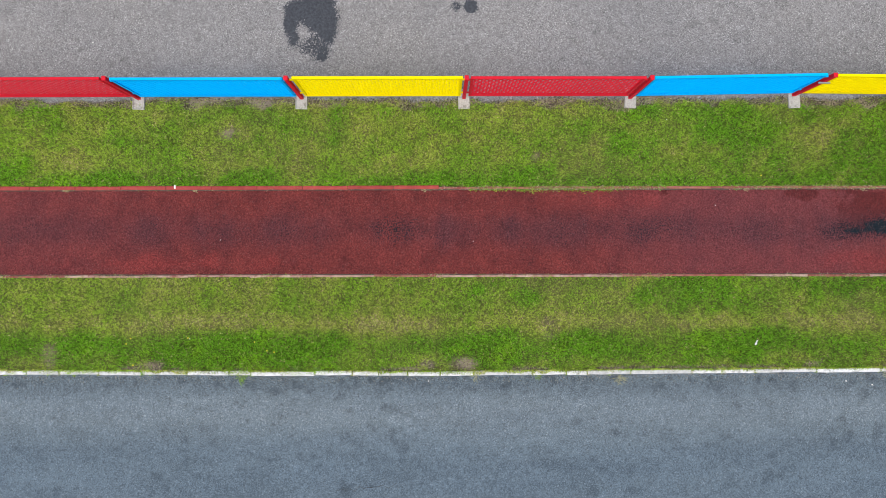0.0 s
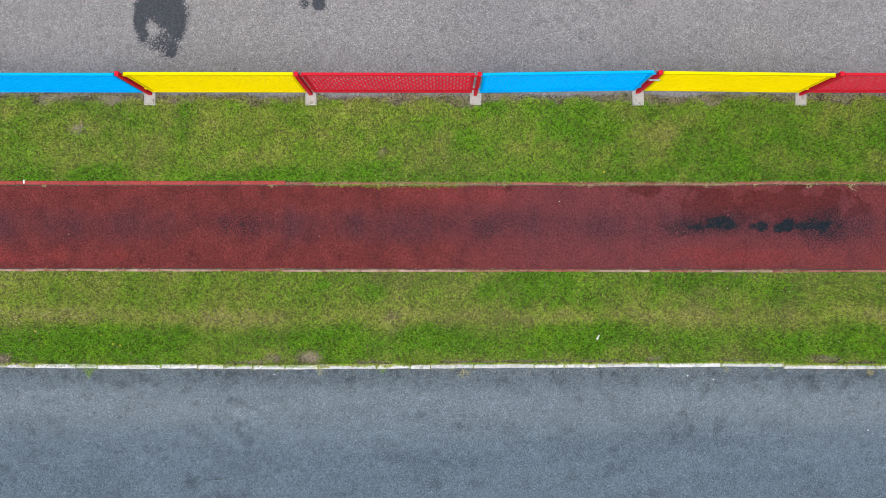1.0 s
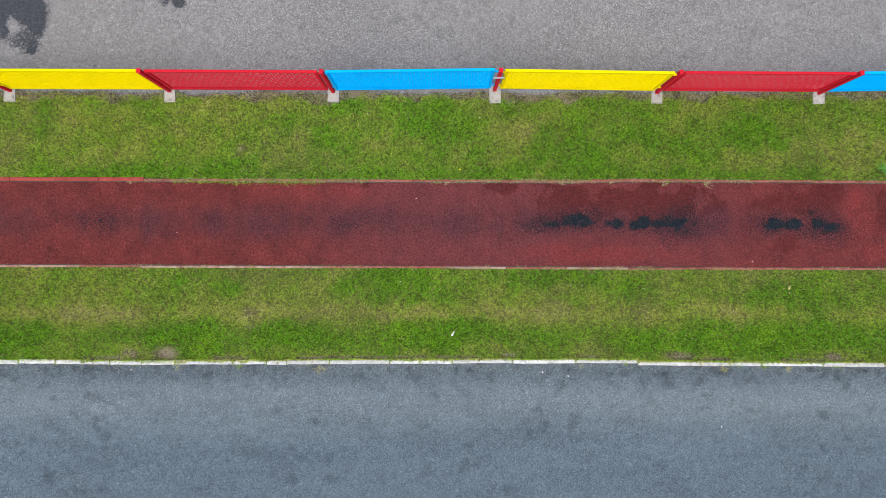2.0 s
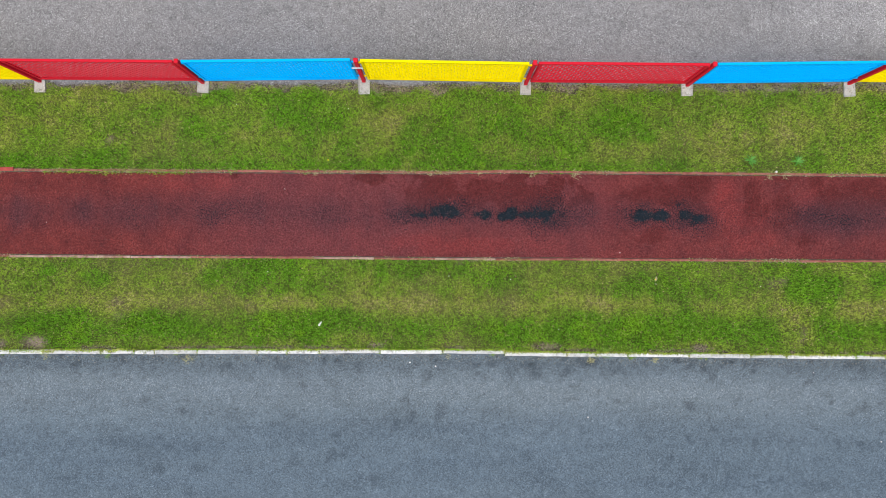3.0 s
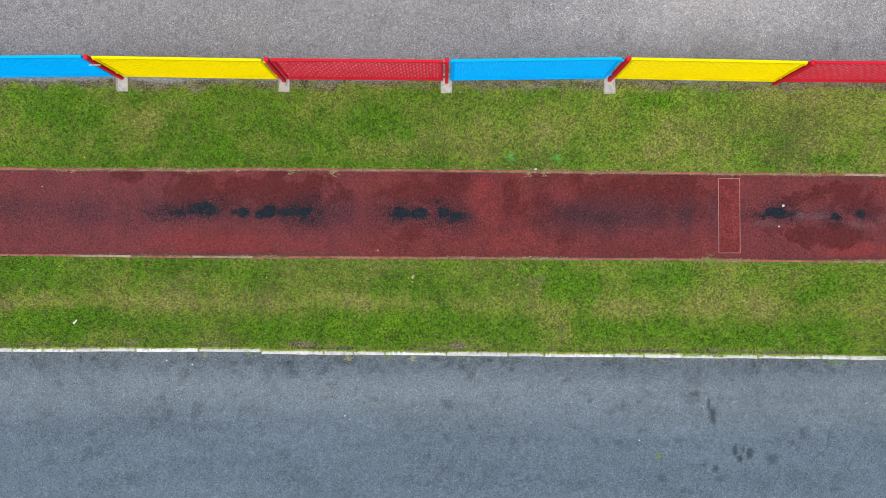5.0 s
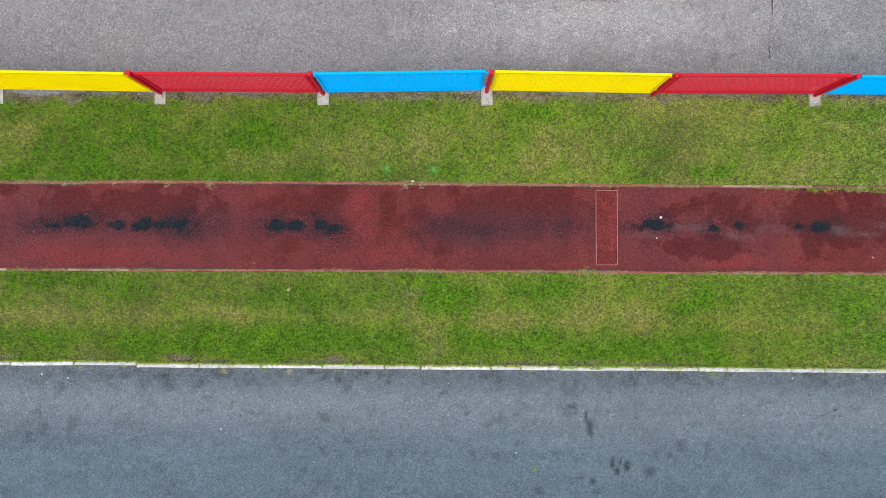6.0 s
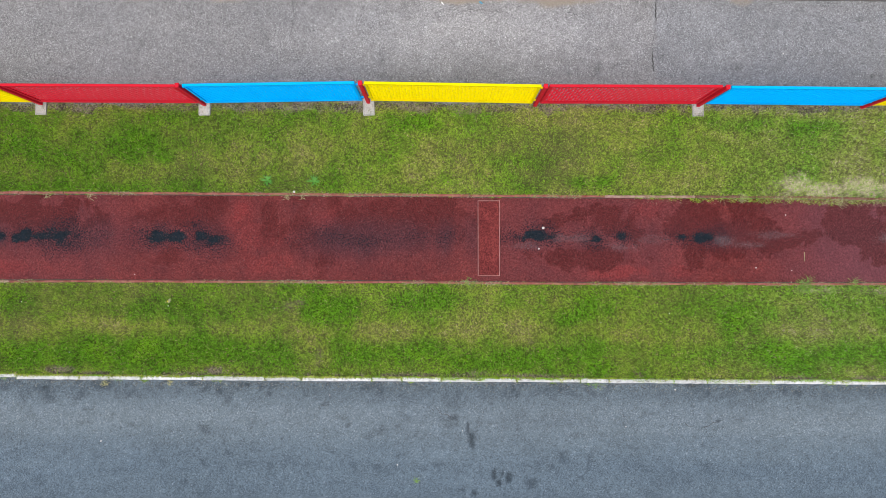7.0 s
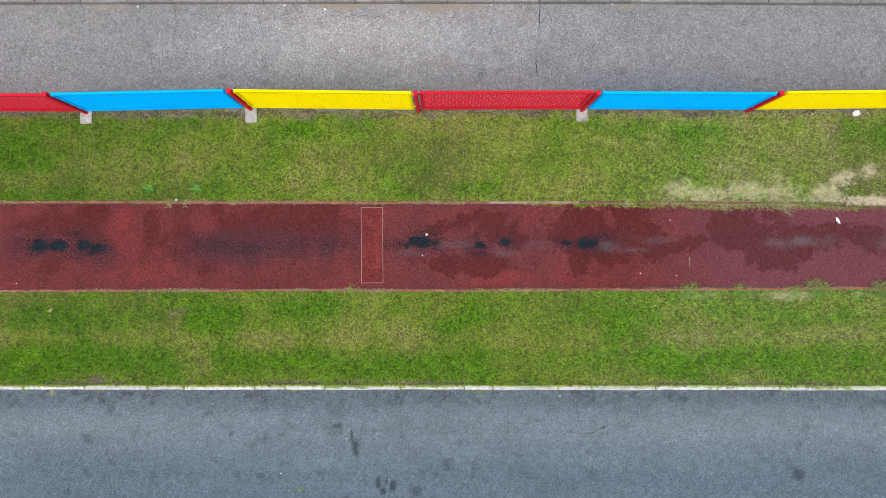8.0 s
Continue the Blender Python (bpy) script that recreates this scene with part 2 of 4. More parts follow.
BEDDING = concrete_material("dark_bedding", (0.06, 0.055, 0.045), (0.11, 0.10, 0.08))


def paint_material(name, colour, worn, rough=0.5):
    """Gloss paint on steel, a little faded and dusty."""
    m, nt, b = material(name, rough, spec=0.05)
    at = place_coords(nt)
    col = mix(nt, span(nt, noise_tex(nt, at, 9.0, 5.0, 0.7), 0.45, 0.85), colour, worn)
    col = mix(nt, calc(nt, "MULTIPLY", span(nt, noise_tex(nt, at, 60.0, 4.0, 0.75), 0.66, 0.75), 0.5), col, tuple(c * 0.45 + 0.02 for c in colour))
    nt.links.new(col, b.inputs["Base Color"])
    r = ramp(nt, noise_tex(nt, at, 20.0), ((0.3, grey(rough - 0.08)), (0.7, grey(rough + 0.18))))
    nt.links.new(r, b.inputs["Roughness"])
    return m


PAINT = {
    "red": paint_material("red_gloss_paint", (0.66, 0.018, 0.036), (0.58, 0.020, 0.034)),
    "blue": paint_material("light_blue_gloss_paint", (0.0, 0.46, 1.0), (0.0, 0.40, 0.98)),
    "yellow": paint_material("yellow_gloss_paint", (0.95, 0.76, 0.0), (0.86, 0.66, 0.005)),
}


def plain_material(name, a, b_col, rough=0.6, scale=30.0, metal=0.0):
    m, nt, b = material(name, rough, metal)
    nt.links.new(ramp(nt, noise_tex(nt, place_coords(nt), scale), ((0.35, a), (0.65, b_col))), b.inputs["Base Color"])
    return m


ALLOY = plain_material("pale_pink_alloy", (0.27, 0.115, 0.10), (0.46, 0.25, 0.22), 0.6, 40.0)
GALVANISED = plain_material("galvanised_steel", (0.36, 0.42, 0.48), (0.5, 0.56, 0.62), 0.4, 60.0, 0.7)
PAPER = plain_material("white_paper", (0.74, 0.74, 0.72), (0.86, 0.86, 0.84), 0.7)
WHITE_PAINT = plain_material("white_marking_paint", (0.7, 0.7, 0.66), (0.82, 0.82, 0.8), 0.7)
PETALS = plain_material("yellow_petals", (0.75, 0.55, 0.01), (0.85, 0.68, 0.03), 0.6)
WEED = plain_material("bright_weed_leaf", (0.06, 0.23, 0.018), (0.11, 0.32, 0.03), 0.6, 20.0)
PEBBLE = plain_material("pale_pebble", (0.55, 0.53, 0.50), (0.72, 0.70, 0.68), 0.8)
BLUE_SCRAP = plain_material("blue_plastic", (0.05, 0.22, 0.36), (0.08, 0.32, 0.46), 0.5)
CRACK = plain_material("dark_crack_filling", (0.03, 0.03, 0.028), (0.06, 0.058, 0.05), 0.95)


# ---------------------------------------------------------------- mesh helpers
def mesh_of(name, bm, mat):
    me = bpy.data.meshes.new(name)
    bm.to_mesh(me)
    bm.free()
    me.materials.append(mat)
    return me


def part(name, bm, mat, parent, label=""):
    ob = new(name, mesh_of(name, bm, mat))
    ob.parent = parent
    return tagged(ob, label)


def thing(name, label, category, group="", kind="", m=None):
    ob = new(name)
    ob.empty_display_size = 0.1
    if m is not None:
        ob.matrix_world = m
    return tagged(ob, label, category, group, kind)


def box(x0, x1, y0, y1, z0, z1, bevel=0.0, bm=None):
    bm = bm or bmesh.new()
    made = bmesh.ops.create_cube(bm, size=1.0, matrix=Matrix.LocRotScale(((x0 + x1) / 2, (y0 + y1) / 2, (z0 + z1) / 2), None, (x1 - x0, y1 - y0, z1 - z0)))
    if bevel:
        edges = list({e for v in made["verts"] for e in v.link_edges})
        bmesh.ops.bevel(bm, geom=edges, offset=bevel, segments=2, affect="EDGES", profile=0.5)
    return bm


def grid_mesh(name, xs, ys, z, mat):
    """A sheet over a grid of points (arrays of one shape), with a skirt-free top."""
    nx, ny = xs.shape
    co = np.stack([xs, ys, z], -1).reshape(-1, 3).astype(np.float32)
    i = np.arange(nx * ny).reshape(nx, ny)
    quads = np.stack([i[:-1, :-1], i[1:, :-1], i[1:, 1:], i[:-1, 1:]], -1).reshape(-1, 4).astype(np.int32)
    me = bpy.data.meshes.new(name)
    me.vertices.add(len(co))
    me.vertices.foreach_set("co", co.ravel())
    me.loops.add(quads.size)
    me.loops.foreach_set("vertex_index", quads.ravel())
    me.polygons.add(len(quads))
    me.polygons.foreach_set("loop_start", np.arange(0, quads.size, 4, dtype=np.int32))
    me.update(calc_edges=True)
    me.polygons.foreach_set("use_smooth", np.ones(len(quads), dtype=bool))
    me.materials.append(mat)
    return me


def set_value(me, name, values):
    me.attributes.new(name, "FLOAT", "POINT").data.foreach_set("value", np.asarray(values, np.float32).ravel())


def set_colour(me, name, rgb):
    rgb = np.asarray(rgb, np.float32).reshape(-1, 3)
    me.attributes.new(name, "FLOAT_COLOR", "POINT").data.foreach_set("color", np.c_[rgb, np.ones(len(rgb), np.float32)].ravel())


# ---------------------------------------------------------------- the plan: lines along the runway
X0, X1 = -10.0, 31.0


def runway_north(x):
    return 0.010 + np.interp(x, (-10, -5.6, 1.5, 8.4, 9.5, 11.2, 15.4, 18.3, 22.0, 24.0, 31.0), (0.676, 0.676, 0.677, 0.674, 0.694, 0.688, 0.672, 0.655, 0.648, 0.615, 0.59))


def runway_south(x):
    return np.interp(x, (-10, 1.5, 8.5, 15.4, 18.3, 25.4, 31.0), (-0.678, -0.684, -0.695, -0.698, -0.714, -0.706, -0.705))


def kerb_line(x):
    return np.interp(x, (-10, -5.6, -2.0, 1.5, 3.5, 5.5, 8.5, 9.52, 9.54, 15.4, 20.0, 25.4, 31.0),
                     (-2.22, -2.236, -2.262, -2.276, -2.267, -2.25, -2.234, -2.234, -2.264, -2.288, -2.306, -2.335, -2.36))


def north_kerb_line(x):
    return np.interp(x, (-10, 11.2, 18.3, 21.2, 25.5, 31.0), (3.98, 3.965, 3.947, 3.935, 3.893, 3.86))


FENCE_Y = 2.185
POSTS = (-8.70, -6.07, -3.43, -0.79, 1.838, 4.53, 7.19, 9.86, 12.53, 15.205, 17.93, 20.59, 23.28, 25.95, 28.62)


def sheet(name, north, south, dx, dy, mat, z=0.0, rough=0.0):
    """A level strip between two lines along x."""
    nx, ny = int((X1 - X0) / dx) + 1, max(2, int(abs(float(north(0.0) - south(0.0))) / dy) + 1)
    x = np.linspace(X0, X1, nx)[:, None] * np.ones((1, ny))
    f = np.linspace(0, 1, ny)[None, :]
    y = south(x) * (1 - f) + north(x) * f
    h = z + (fbm(x, y, 1.4, 3, 21) - 0.5) * rough
    return grid_mesh(name, x, y, h, mat), x, y


# ground to the horizon
ground_bm = bmesh.new()
bmesh.ops.create_grid(ground_bm, x_segments=40, y_segments=40, size=1500)
for v in ground_bm.verts:
    v.co.z = -0.045
ground = new("ground", mesh_of("ground", ground_bm, FAR_GRASS))
tagged(ground, "wide level grassy ground around the sports field", "ground", kind="structure")

# the runway
me, gx, gy = sheet("runway", lambda x: runway_north(x) - 0.008 - 0.028 * np.abs(fbm(x, 0 * x, 0.25, 4, 109) - 0.5), lambda x: runway_south(x) + 0.006 + 0.022 * np.abs(fbm(x, 0 * x, 0.25, 4, 110) - 0.5), 0.03, 0.03, RUBBER, 0.0, 0.006)
WORN = [
    (8.13, 0.00, 0.19, 0.07, 1.0), (8.56, 0.07, 0.25, 0.12, 1.0), (9.15, 0.02, 0.17, 0.09, 0.74), (9.50, -0.01, 0.10, 0.10, 0.8),
    (9.66, 0.05, 0.11, 0.10, 0.92), (9.80, 0.01, 0.10, 0.07, 0.85), (9.96, 0.01, 0.20, 0.11, 1.0), (10.20, 0.02, 0.27, 0.18, 1.0), (11.80, 0.01, 0.13, 0.11, 0.95), (11.94, 0.02, 0.10, 0.08, 0.8),
    (12.06, 0.00, 0.15, 0.10, 1.0), (12.49, 0.02, 0.11, 0.10, 0.95), (12.72, -0.03, 0.19, 0.14, 0.68), (4.75, -0.01, 0.12, 0.08, 0.45),
    (5.11, 0.10, 0.10, 0.06, 0.4), (0.70, 0.03, 0.10, 0.09, 0.6), (17.97, 0.04, 0.22, 0.10, 1.0), (17.69, 0.01, 0.19, 0.09, 0.68),
    (18.93, 0.00, 0.13, 0.08, 0.9),
]
WORN_MORE = [(19.34, 0.04, 0.12, 0.095, 0.8), (20.63, 0.03, 0.18, 0.10, 0.92), (20.32, 0.03, 0.10, 0.07, 0.6), (12.4, 0.2, 0.07, 0.05, 0.55), (14.2, -0.02, 0.2, 0.08, 0.1)]
DAMP = [
    (8.35, 0.36, 0.42, 0.20, 0.9), (9.40, 0.36, 0.40, 0.14, 0.75), (10.15, 0.36, 0.38, 0.20, 0.9), (8.55, 0.58, 0.15, 0.12, 0.8), (9.9, 0.55, 0.12, 0.12, 0.6),
    (11.75, 0.36, 0.28, 0.13, 0.8), (12.45, 0.33, 0.42, 0.22, 0.85), (11.95, -0.27, 0.30, 0.13, 0.75), (5.07, 0.62, 0.20, 0.12, 0.75), (7.30, 0.62, 0.22, 0.10, 0.7),
    (13.65, 0.45, 0.16, 0.20, 0.62), (14.3, -0.16, 0.30, 0.42, 0.8), (15.4, 0.22, 0.70, 0.20, 0.7), (16.2, 0.16, 0.50, 0.20, 0.75), (18.2, 0.30, 0.25, 0.14, 0.85),
    (19.05, 0.30, 0.40, 0.18, 0.9), (18.9, -0.32, 0.60, 0.15, 0.85),
]
DAMP_MORE = [
    (20.7, 0.22, 0.65, 0.30, 0.95), (21.4, 0.30, 0.45, 0.30, 0.95), (21.1, -0.22, 0.55, 0.20, 0.85), (23.3, 0.25, 0.75, 0.32, 0.95), (23.5, -0.20, 0.70, 0.22, 0.9),
    (24.5, 0.12, 0.80, 0.25, 0.9), (25.5, 0.05, 0.80, 0.25, 0.9), (22.2, 0.08, 0.60, 0.20, 0.8), (27.5, 0.1, 1.6, 0.4, 0.8), (22.95, -0.42, 0.12, 0.06, 0.6), (14.9, 0.5, 0.2, 0.12, 0.6), (14.5, 0.33, 0.70, 0.34, 0.95), (15.8, 0.32, 0.85, 0.28, 0.9),
    (8.45, 0.40, 0.40, 0.20, 1.0), (9.75, 0.40, 0.75, 0.22, 1.0), (12.6, 0.40, 0.30, 0.24, 0.9), (13.62, 0.34, 0.22, 0.28, 0.6),
]
BRIGHT = [
    (13.3, 0.05, 0.55, 0.30, 0.5), (13.5, -0.40, 0.50, 0.20, 0.45), (14.6, 0.30, 0.25, 0.15, 0.5), (19.7, 0.50, 0.35, 0.14, 0.45), (20.25, -0.52, 0.20, 0.14, 0.5),
    (19.2, -0.55, 0.50, 0.10, 0.6), (11.1, 0.10, 0.40, 0.30, 0.45), (13.15, 0.42, 0.25, 0.18, 0.6), (9.0, -0.5, 1.2, 0.14, 0.5), (4.6, 0.5, 1.0, 0.15, 0.45), (-3.0, -0.5, 1.6, 0.12, 0.5),
]
PALE = [(24.13, 0.03, 0.48, 0.11, 0.78), (20.98, -0.02, 0.22, 0.10, 0.68), (19.38, -0.14, 0.22, 0.09, 0.62), (18.5, 0.0, 0.40, 0.08, 0.58), (17.7, -0.12, 0.35, 0.06, 0.55), (25.6, 0.0, 0.35, 0.12, 0.6), (21.9, 0.06, 0.35, 0.07, 0.58), (21.4, -0.1, 0.25, 0.06, 0.58), (19.9, -0.02, 0.4, 0.07, 0.5)]
set_value(me, "worn", ragged_spots(gx, gy, [(a, b, rx * 0.9, ry * 0.82, s) for a, b, rx, ry, s in WORN + WORN_MORE]))
halo = blobs(gx, gy, [(a, b, rx * 1.25 + 0.20, ry + 0.10, 0.46 + 0.38 * s) for a, b, rx, ry, s in WORN + WORN_MORE], 0.45, 19)
damp_field = blobs(gx, gy, DAMP + DAMP_MORE, 0.95, 9)
clean = blobs(gx, gy, [(14.48, 0.33, 0.22, 0.15, 0.8), (13.90, 0.46, 0.10, 0.15, 0.8), (14.0, -0.45, 0.25, 0.22, 0.8), (10.0, 0.58, 0.20, 0.07, 0.7), (13.1, 0.40, 0.18, 0.22, 0.8), (22.15, 0.50, 0.32, 0.24, 1.0), (22.35, -0.42, 0.62, 0.22, 1.0), (25.0, 0.52, 0.60, 0.14, 1.0), (24.8, -0.60, 1.6, 0.10, 1.0)], 0.6, 14)
set_value(me, "damp", np.clip(damp_field - 1.3 * clean, 0, 1))
older = smooth(10.8, 11.5, gx) * (1 - smooth(16.6, 17.3, gx))
set_value(me, "dried", 0.75 * older)
set_value(me, "bright", blobs(gx, gy, BRIGHT, 0.6, 12))
set_value(me, "pale", blobs(gx, gy, PALE, 0.5, 17))
set_value(me, "purple", np.clip(0.85 * smooth(21.0, 23.4, gx) + 0.36 * smooth(3.0, 6.0, gx) * (1 - smooth(7.8, 9.0, gx)) + 0.25 * smooth(8.0, 9.5, gx) * (1 - smooth(20.0, 21.0, gx)) * (1 - 0.5 * older) + 0.2 * (1 - smooth(-5.5, -2.0, gx)), 0, 1))
mid_band = np.exp(-((gy - 0.02 + 0.10 * (fbm(gx, gy * 0, 1.7, 2, 5) - 0.5)) / 0.37) ** 2)
film = mid_band * (0.75 + 0.5 * value_noise(gx, gy * 0.15, 0.22, 33)) * (0.35 + 1.0 * fbm(gx, gy * 0.5, 1.1, 3, 31)) * (1 - 0.6 * smooth(12.8, 13.2, gx) * (1 - smooth(13.8, 14.2, gx))) * (1 - 0.5 * smooth(16.9, 17.1, gx))
film = film * (1 - 0.10 * (1 - smooth(7.3, 8.2, gx)))
set_value(me, "film", np.clip(film * (0.95 + 0.30 * older * smooth(14.0, 14.6, gx)), 0, 1))
set_value(me, "halo", np.clip(np.maximum(halo, (0.36 + 0.30 * smooth(9.8, 10.4, gx) * (1 - smooth(16.8, 17.2, gx)) * np.exp(-(gy / 0.2) ** 2)) * film * (0.3 + 1.4 * value_noise(gx, gy, 0.3, 35))), 0, 1))
runway = new("runway", me)
tagged(runway, "worn dark red rubber jumping runway with black bald patches", "runway", kind="structure")

# asphalt yard behind the fence
me, gx, gy = sheet("yard_pavement", lambda x: north_kerb_line(x), lambda x: 0 * x + 1.98, 0.06, 0.04, ASPHALT_NORTH, -0.012, 0.015)
TAR = [(-0.52, 3.50, 0.25, 0.26, 1.0), (-0.55, 3.74, 0.22, 0.16, 1.0), (-0.99, 3.40, 0.11, 0.22, 0.95), (-0.86, 3.61, 0.22, 0.13, 1.0), (-0.60, 3.08, 0.32, 0.27, 0.58), (-0.46, 2.85, 0.08, 0.06, 0.8), (-0.93, 3.16, 0.12, 0.18, 0.70), (-0.72, 3.0, 0.18, 0.14, 0.58), (-0.40, 3.27, 0.15, 0.20, 0.95), (-0.46, 2.98, 0.15, 0.16, 0.66), (1.96, 3.69, 0.09, 0.09, 1.0), (1.71, 3.68, 0.09, 0.09, 0.62)]
tar = blobs(gx, gy, TAR, 0.2, 41)
hollow = blobs(gx, gy, [(-0.76, 3.30, 0.07, 0.09, 0.8)], 0.3, 43)
set_value(me, "tar", np.clip(tar - 0.26 * hollow, 0, 1))
light = blobs(gx, gy, [(17.2, 3.45, 2.2, 0.42, 1.0), (15.9, 3.5, 0.7, 0.3, 0.6)], 0.5, 45)
fresh = smooth(19.86, 19.93, gx + 0.02 * np.sin(gy * 9))
tone = np.ones((*gx.shape, 3)) * (0.97 + 0.10 * (fbm(gx, gy, 0.9, 3, 47)[..., None] - 0.5))
tone = tone * (1 + 0.30 * light[..., None]) * (1 - fresh[..., None] * np.array([0.055, 0.03, 0.0]))
# darker in a narrow line along the fence foot
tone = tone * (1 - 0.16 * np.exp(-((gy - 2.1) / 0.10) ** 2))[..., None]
warm = (1 - smooth(0.5, 3.0, gx))[..., None]
tone = tone * (1 + warm * np.array([0.015, 0.01, 0.0]))
spots = smooth(0.74, 0.80, fbm(gx, gy, 0.16, 3, 48))[..., None]
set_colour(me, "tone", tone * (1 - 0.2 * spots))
set_value(me, "sand", np.clip(blobs(gx, gy, [(16.9, 3.93, 0.5, 0.06, 0.9), (18.3, 3.92, 0.55, 0.10, 1.0), (12.8, 3.92, 0.35, 0.08, 0.6), (21.3, 3.92, 0.2, 0.06, 0.6), (11.4, 3.92, 0.2, 0.06, 0.5)], 0.5, 51) + 0.08 * smooth(3.87, 3.95, gy) + 0.8 * (1 - smooth(2.08, 2.16, gy)) * smooth(0.5, 0.75, fbm(gx, gy * 2, 0.5, 3, 53)), 0, 1))
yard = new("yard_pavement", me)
tagged(yard, "old light grey asphalt with tar patches behind the fence", "pavement", kind="structure")

# the blue-grey road
me, gx, gy = sheet("road", lambda x: kerb_line(x) - 0.02, lambda x: 0 * x - 9.0, 0.04, 0.035, ASPHALT_SOUTH, -0.025, 0.02)
d = kerb_line(gx) - gy
band = 0.985 - 0.16 * np.exp(-((d - 0.18) / 0.17) ** 2) + 0.10 * np.exp(-((d - 0.62) / 0.30) ** 2) - 0.10 * smooth(0.9, 1.5, d) + 0.09 * (fbm(gx * 0.12, gy, 0.42, 3, 60) - 0.5)
tone = band[..., None] * (np.ones(3) + smooth(0.8, 1.6, d)[..., None] * np.array([-0.07, -0.03, 0.02]) + np.exp(-((d - 0.6) / 0.35) ** 2)[..., None] * np.array([0.07, 0.03, 0.0]))
tone = tone * (0.96 + 0.08 * fbm(gx * 0.35, gy, 0.5, 4, 61))[..., None]
DARKS = [(16.84, -3.08, 0.035, 0.10, 0.9), (16.89, -3.24, 0.05, 0.12, 1.0), (16.92, -3.36, 0.04, 0.06, 0.9), (16.62, -2.90, 0.10, 0.035, 0.7), (16.5, -2.82, 0.08, 0.03, 0.6), (17.27, -3.82, 0.04, 0.11, 0.8), (17.40, -3.80, 0.03, 0.07, 0.8), (17.35, -3.96, 0.04, 0.05, 0.9),
         (17.88, -3.96, 0.10, 0.09, 0.6), (16.75, -4.08, 0.10, 0.05, 0.6), (16.95, -4.12, 0.05, 0.06, 0.7), (24.05, -3.72, 0.11, 0.09, 0.65), (18.05, -2.88, 0.06, 0.04, 0.5), (11.05, -2.92, 0.08, 0.05, 0.45), (10.9, -3.7, 0.08, 0.05, 0.45), (5.2, -2.95, 0.1, 0.05, 0.4), (2.1, -2.98, 0.14, 0.05, 0.4)]
MARKS = [(17.2, -3.0, 0.07, 0.03, 0.6), (18.6, -3.2, 0.06, 0.05, 0.55), (18.2, -3.7, 0.05, 0.04, 0.6), (11.4, -3.2, 0.08, 0.04, 0.5), (12.96, -3.5, 0.10, 0.05, 0.5), (13.4, -3.3, 0.06, 0.04, 0.5), (14.9, -3.03, 0.04, 0.04, 0.6),
         (20.9, -2.95, 0.06, 0.03, 0.7), (19.6, -3.1, 0.05, 0.04, 0.5), (7.1, -3.1, 0.06, 0.05, 0.45), (-4.6, -2.95, 0.06, 0.05, 0.5), (-1.9, -3.3, 0.09, 0.04, 0.45), (3.6, -4.1, 0.1, 0.05, 0.5), (18.9, -4.2, 0.08, 0.06, 0.5), (16.55, -3.0, 0.12, 0.09, 0.5), (14.3, -2.9, 0.12, 0.06, 0.45), (12.1, -3.35, 0.15, 0.06, 0.4), (13.9, -3.9, 0.08, 0.08, 0.4), (17.0, -4.3, 0.12, 0.06, 0.6), (15.2, -3.4, 0.1, 0.05, 0.4), (16.9, -3.3, 0.09, 0.16, 0.7), (16.6, -2.7, 0.14, 0.10, 0.5), (17.5, -3.86, 0.05, 0.08, 0.8)]
dark = np.maximum(blobs(gx, gy, DARKS, 0.35, 63), blobs(gx, gy, MARKS, 0.5, 68))
spots = 1 - 0.22 * smooth(0.62, 0.74, fbm(gx * 0.8, gy, 0.17, 4, 64)) * smooth(0.44, 0.6, fbm(gx, gy, 1.1, 2, 67)) - 0.09 * smooth(0.5, 0.7, fbm(gx * 0.6, gy, 0.3, 4, 69)) - 0.2 * smooth(0.84, 0.92, fbm(gx, gy, 0.08, 2, 65)) - 0.30 * smooth(0.56, 0.72, fbm(gx, gy, 0.11, 3, 70)) * np.exp(-((d - 0.12) / 0.22) ** 2)
set_colour(me, "tone", tone * (1 - 0.58 * smooth(0.3, 0.8, dark))[..., None] * spots[..., None])
set_value(me, "tar", np.zeros(gx.size))
set_value(me, "sand", np.clip(0.35 * np.exp(-((d - 0.05) / 0.05) ** 2) * fbm(gx, gy, 0.4, 3, 66) * 1.4, 0, 1))
road = new("road", me)
tagged(road, "smooth blue-grey asphalt road beside the white kerb", "road", kind="structure")


# ---------------------------------------------------------------- lawns and grass
DRY_NORTH = [
    (-1.95, 1.63, 0.25, 0.12), (0.70, 1.12, 0.50, 0.15), (2.98, 1.24, 0.22, 0.12), (2.43, 1.97, 0.45, 0.12), (-4.2, 1.19, 0.45, 0.15), (3.9, 1.92, 0.4, 0.1), (7.7, 1.50, 0.3, 0.14),
    (10.6, 1.92, 0.45, 0.10), (12.9, 1.07, 0.28, 0.20), (16.4, 1.25, 0.6, 0.3), (18.9, 1.93, 1.0, 0.08), (22.6, 2.0, 1.5, 0.08), (-3.1, 1.9, 0.4, 0.1), (14.0, 1.5, 0.4, 0.2), (20.2, 1.0, 0.5, 0.15), (24.0, 1.5, 1.0, 0.3),
]
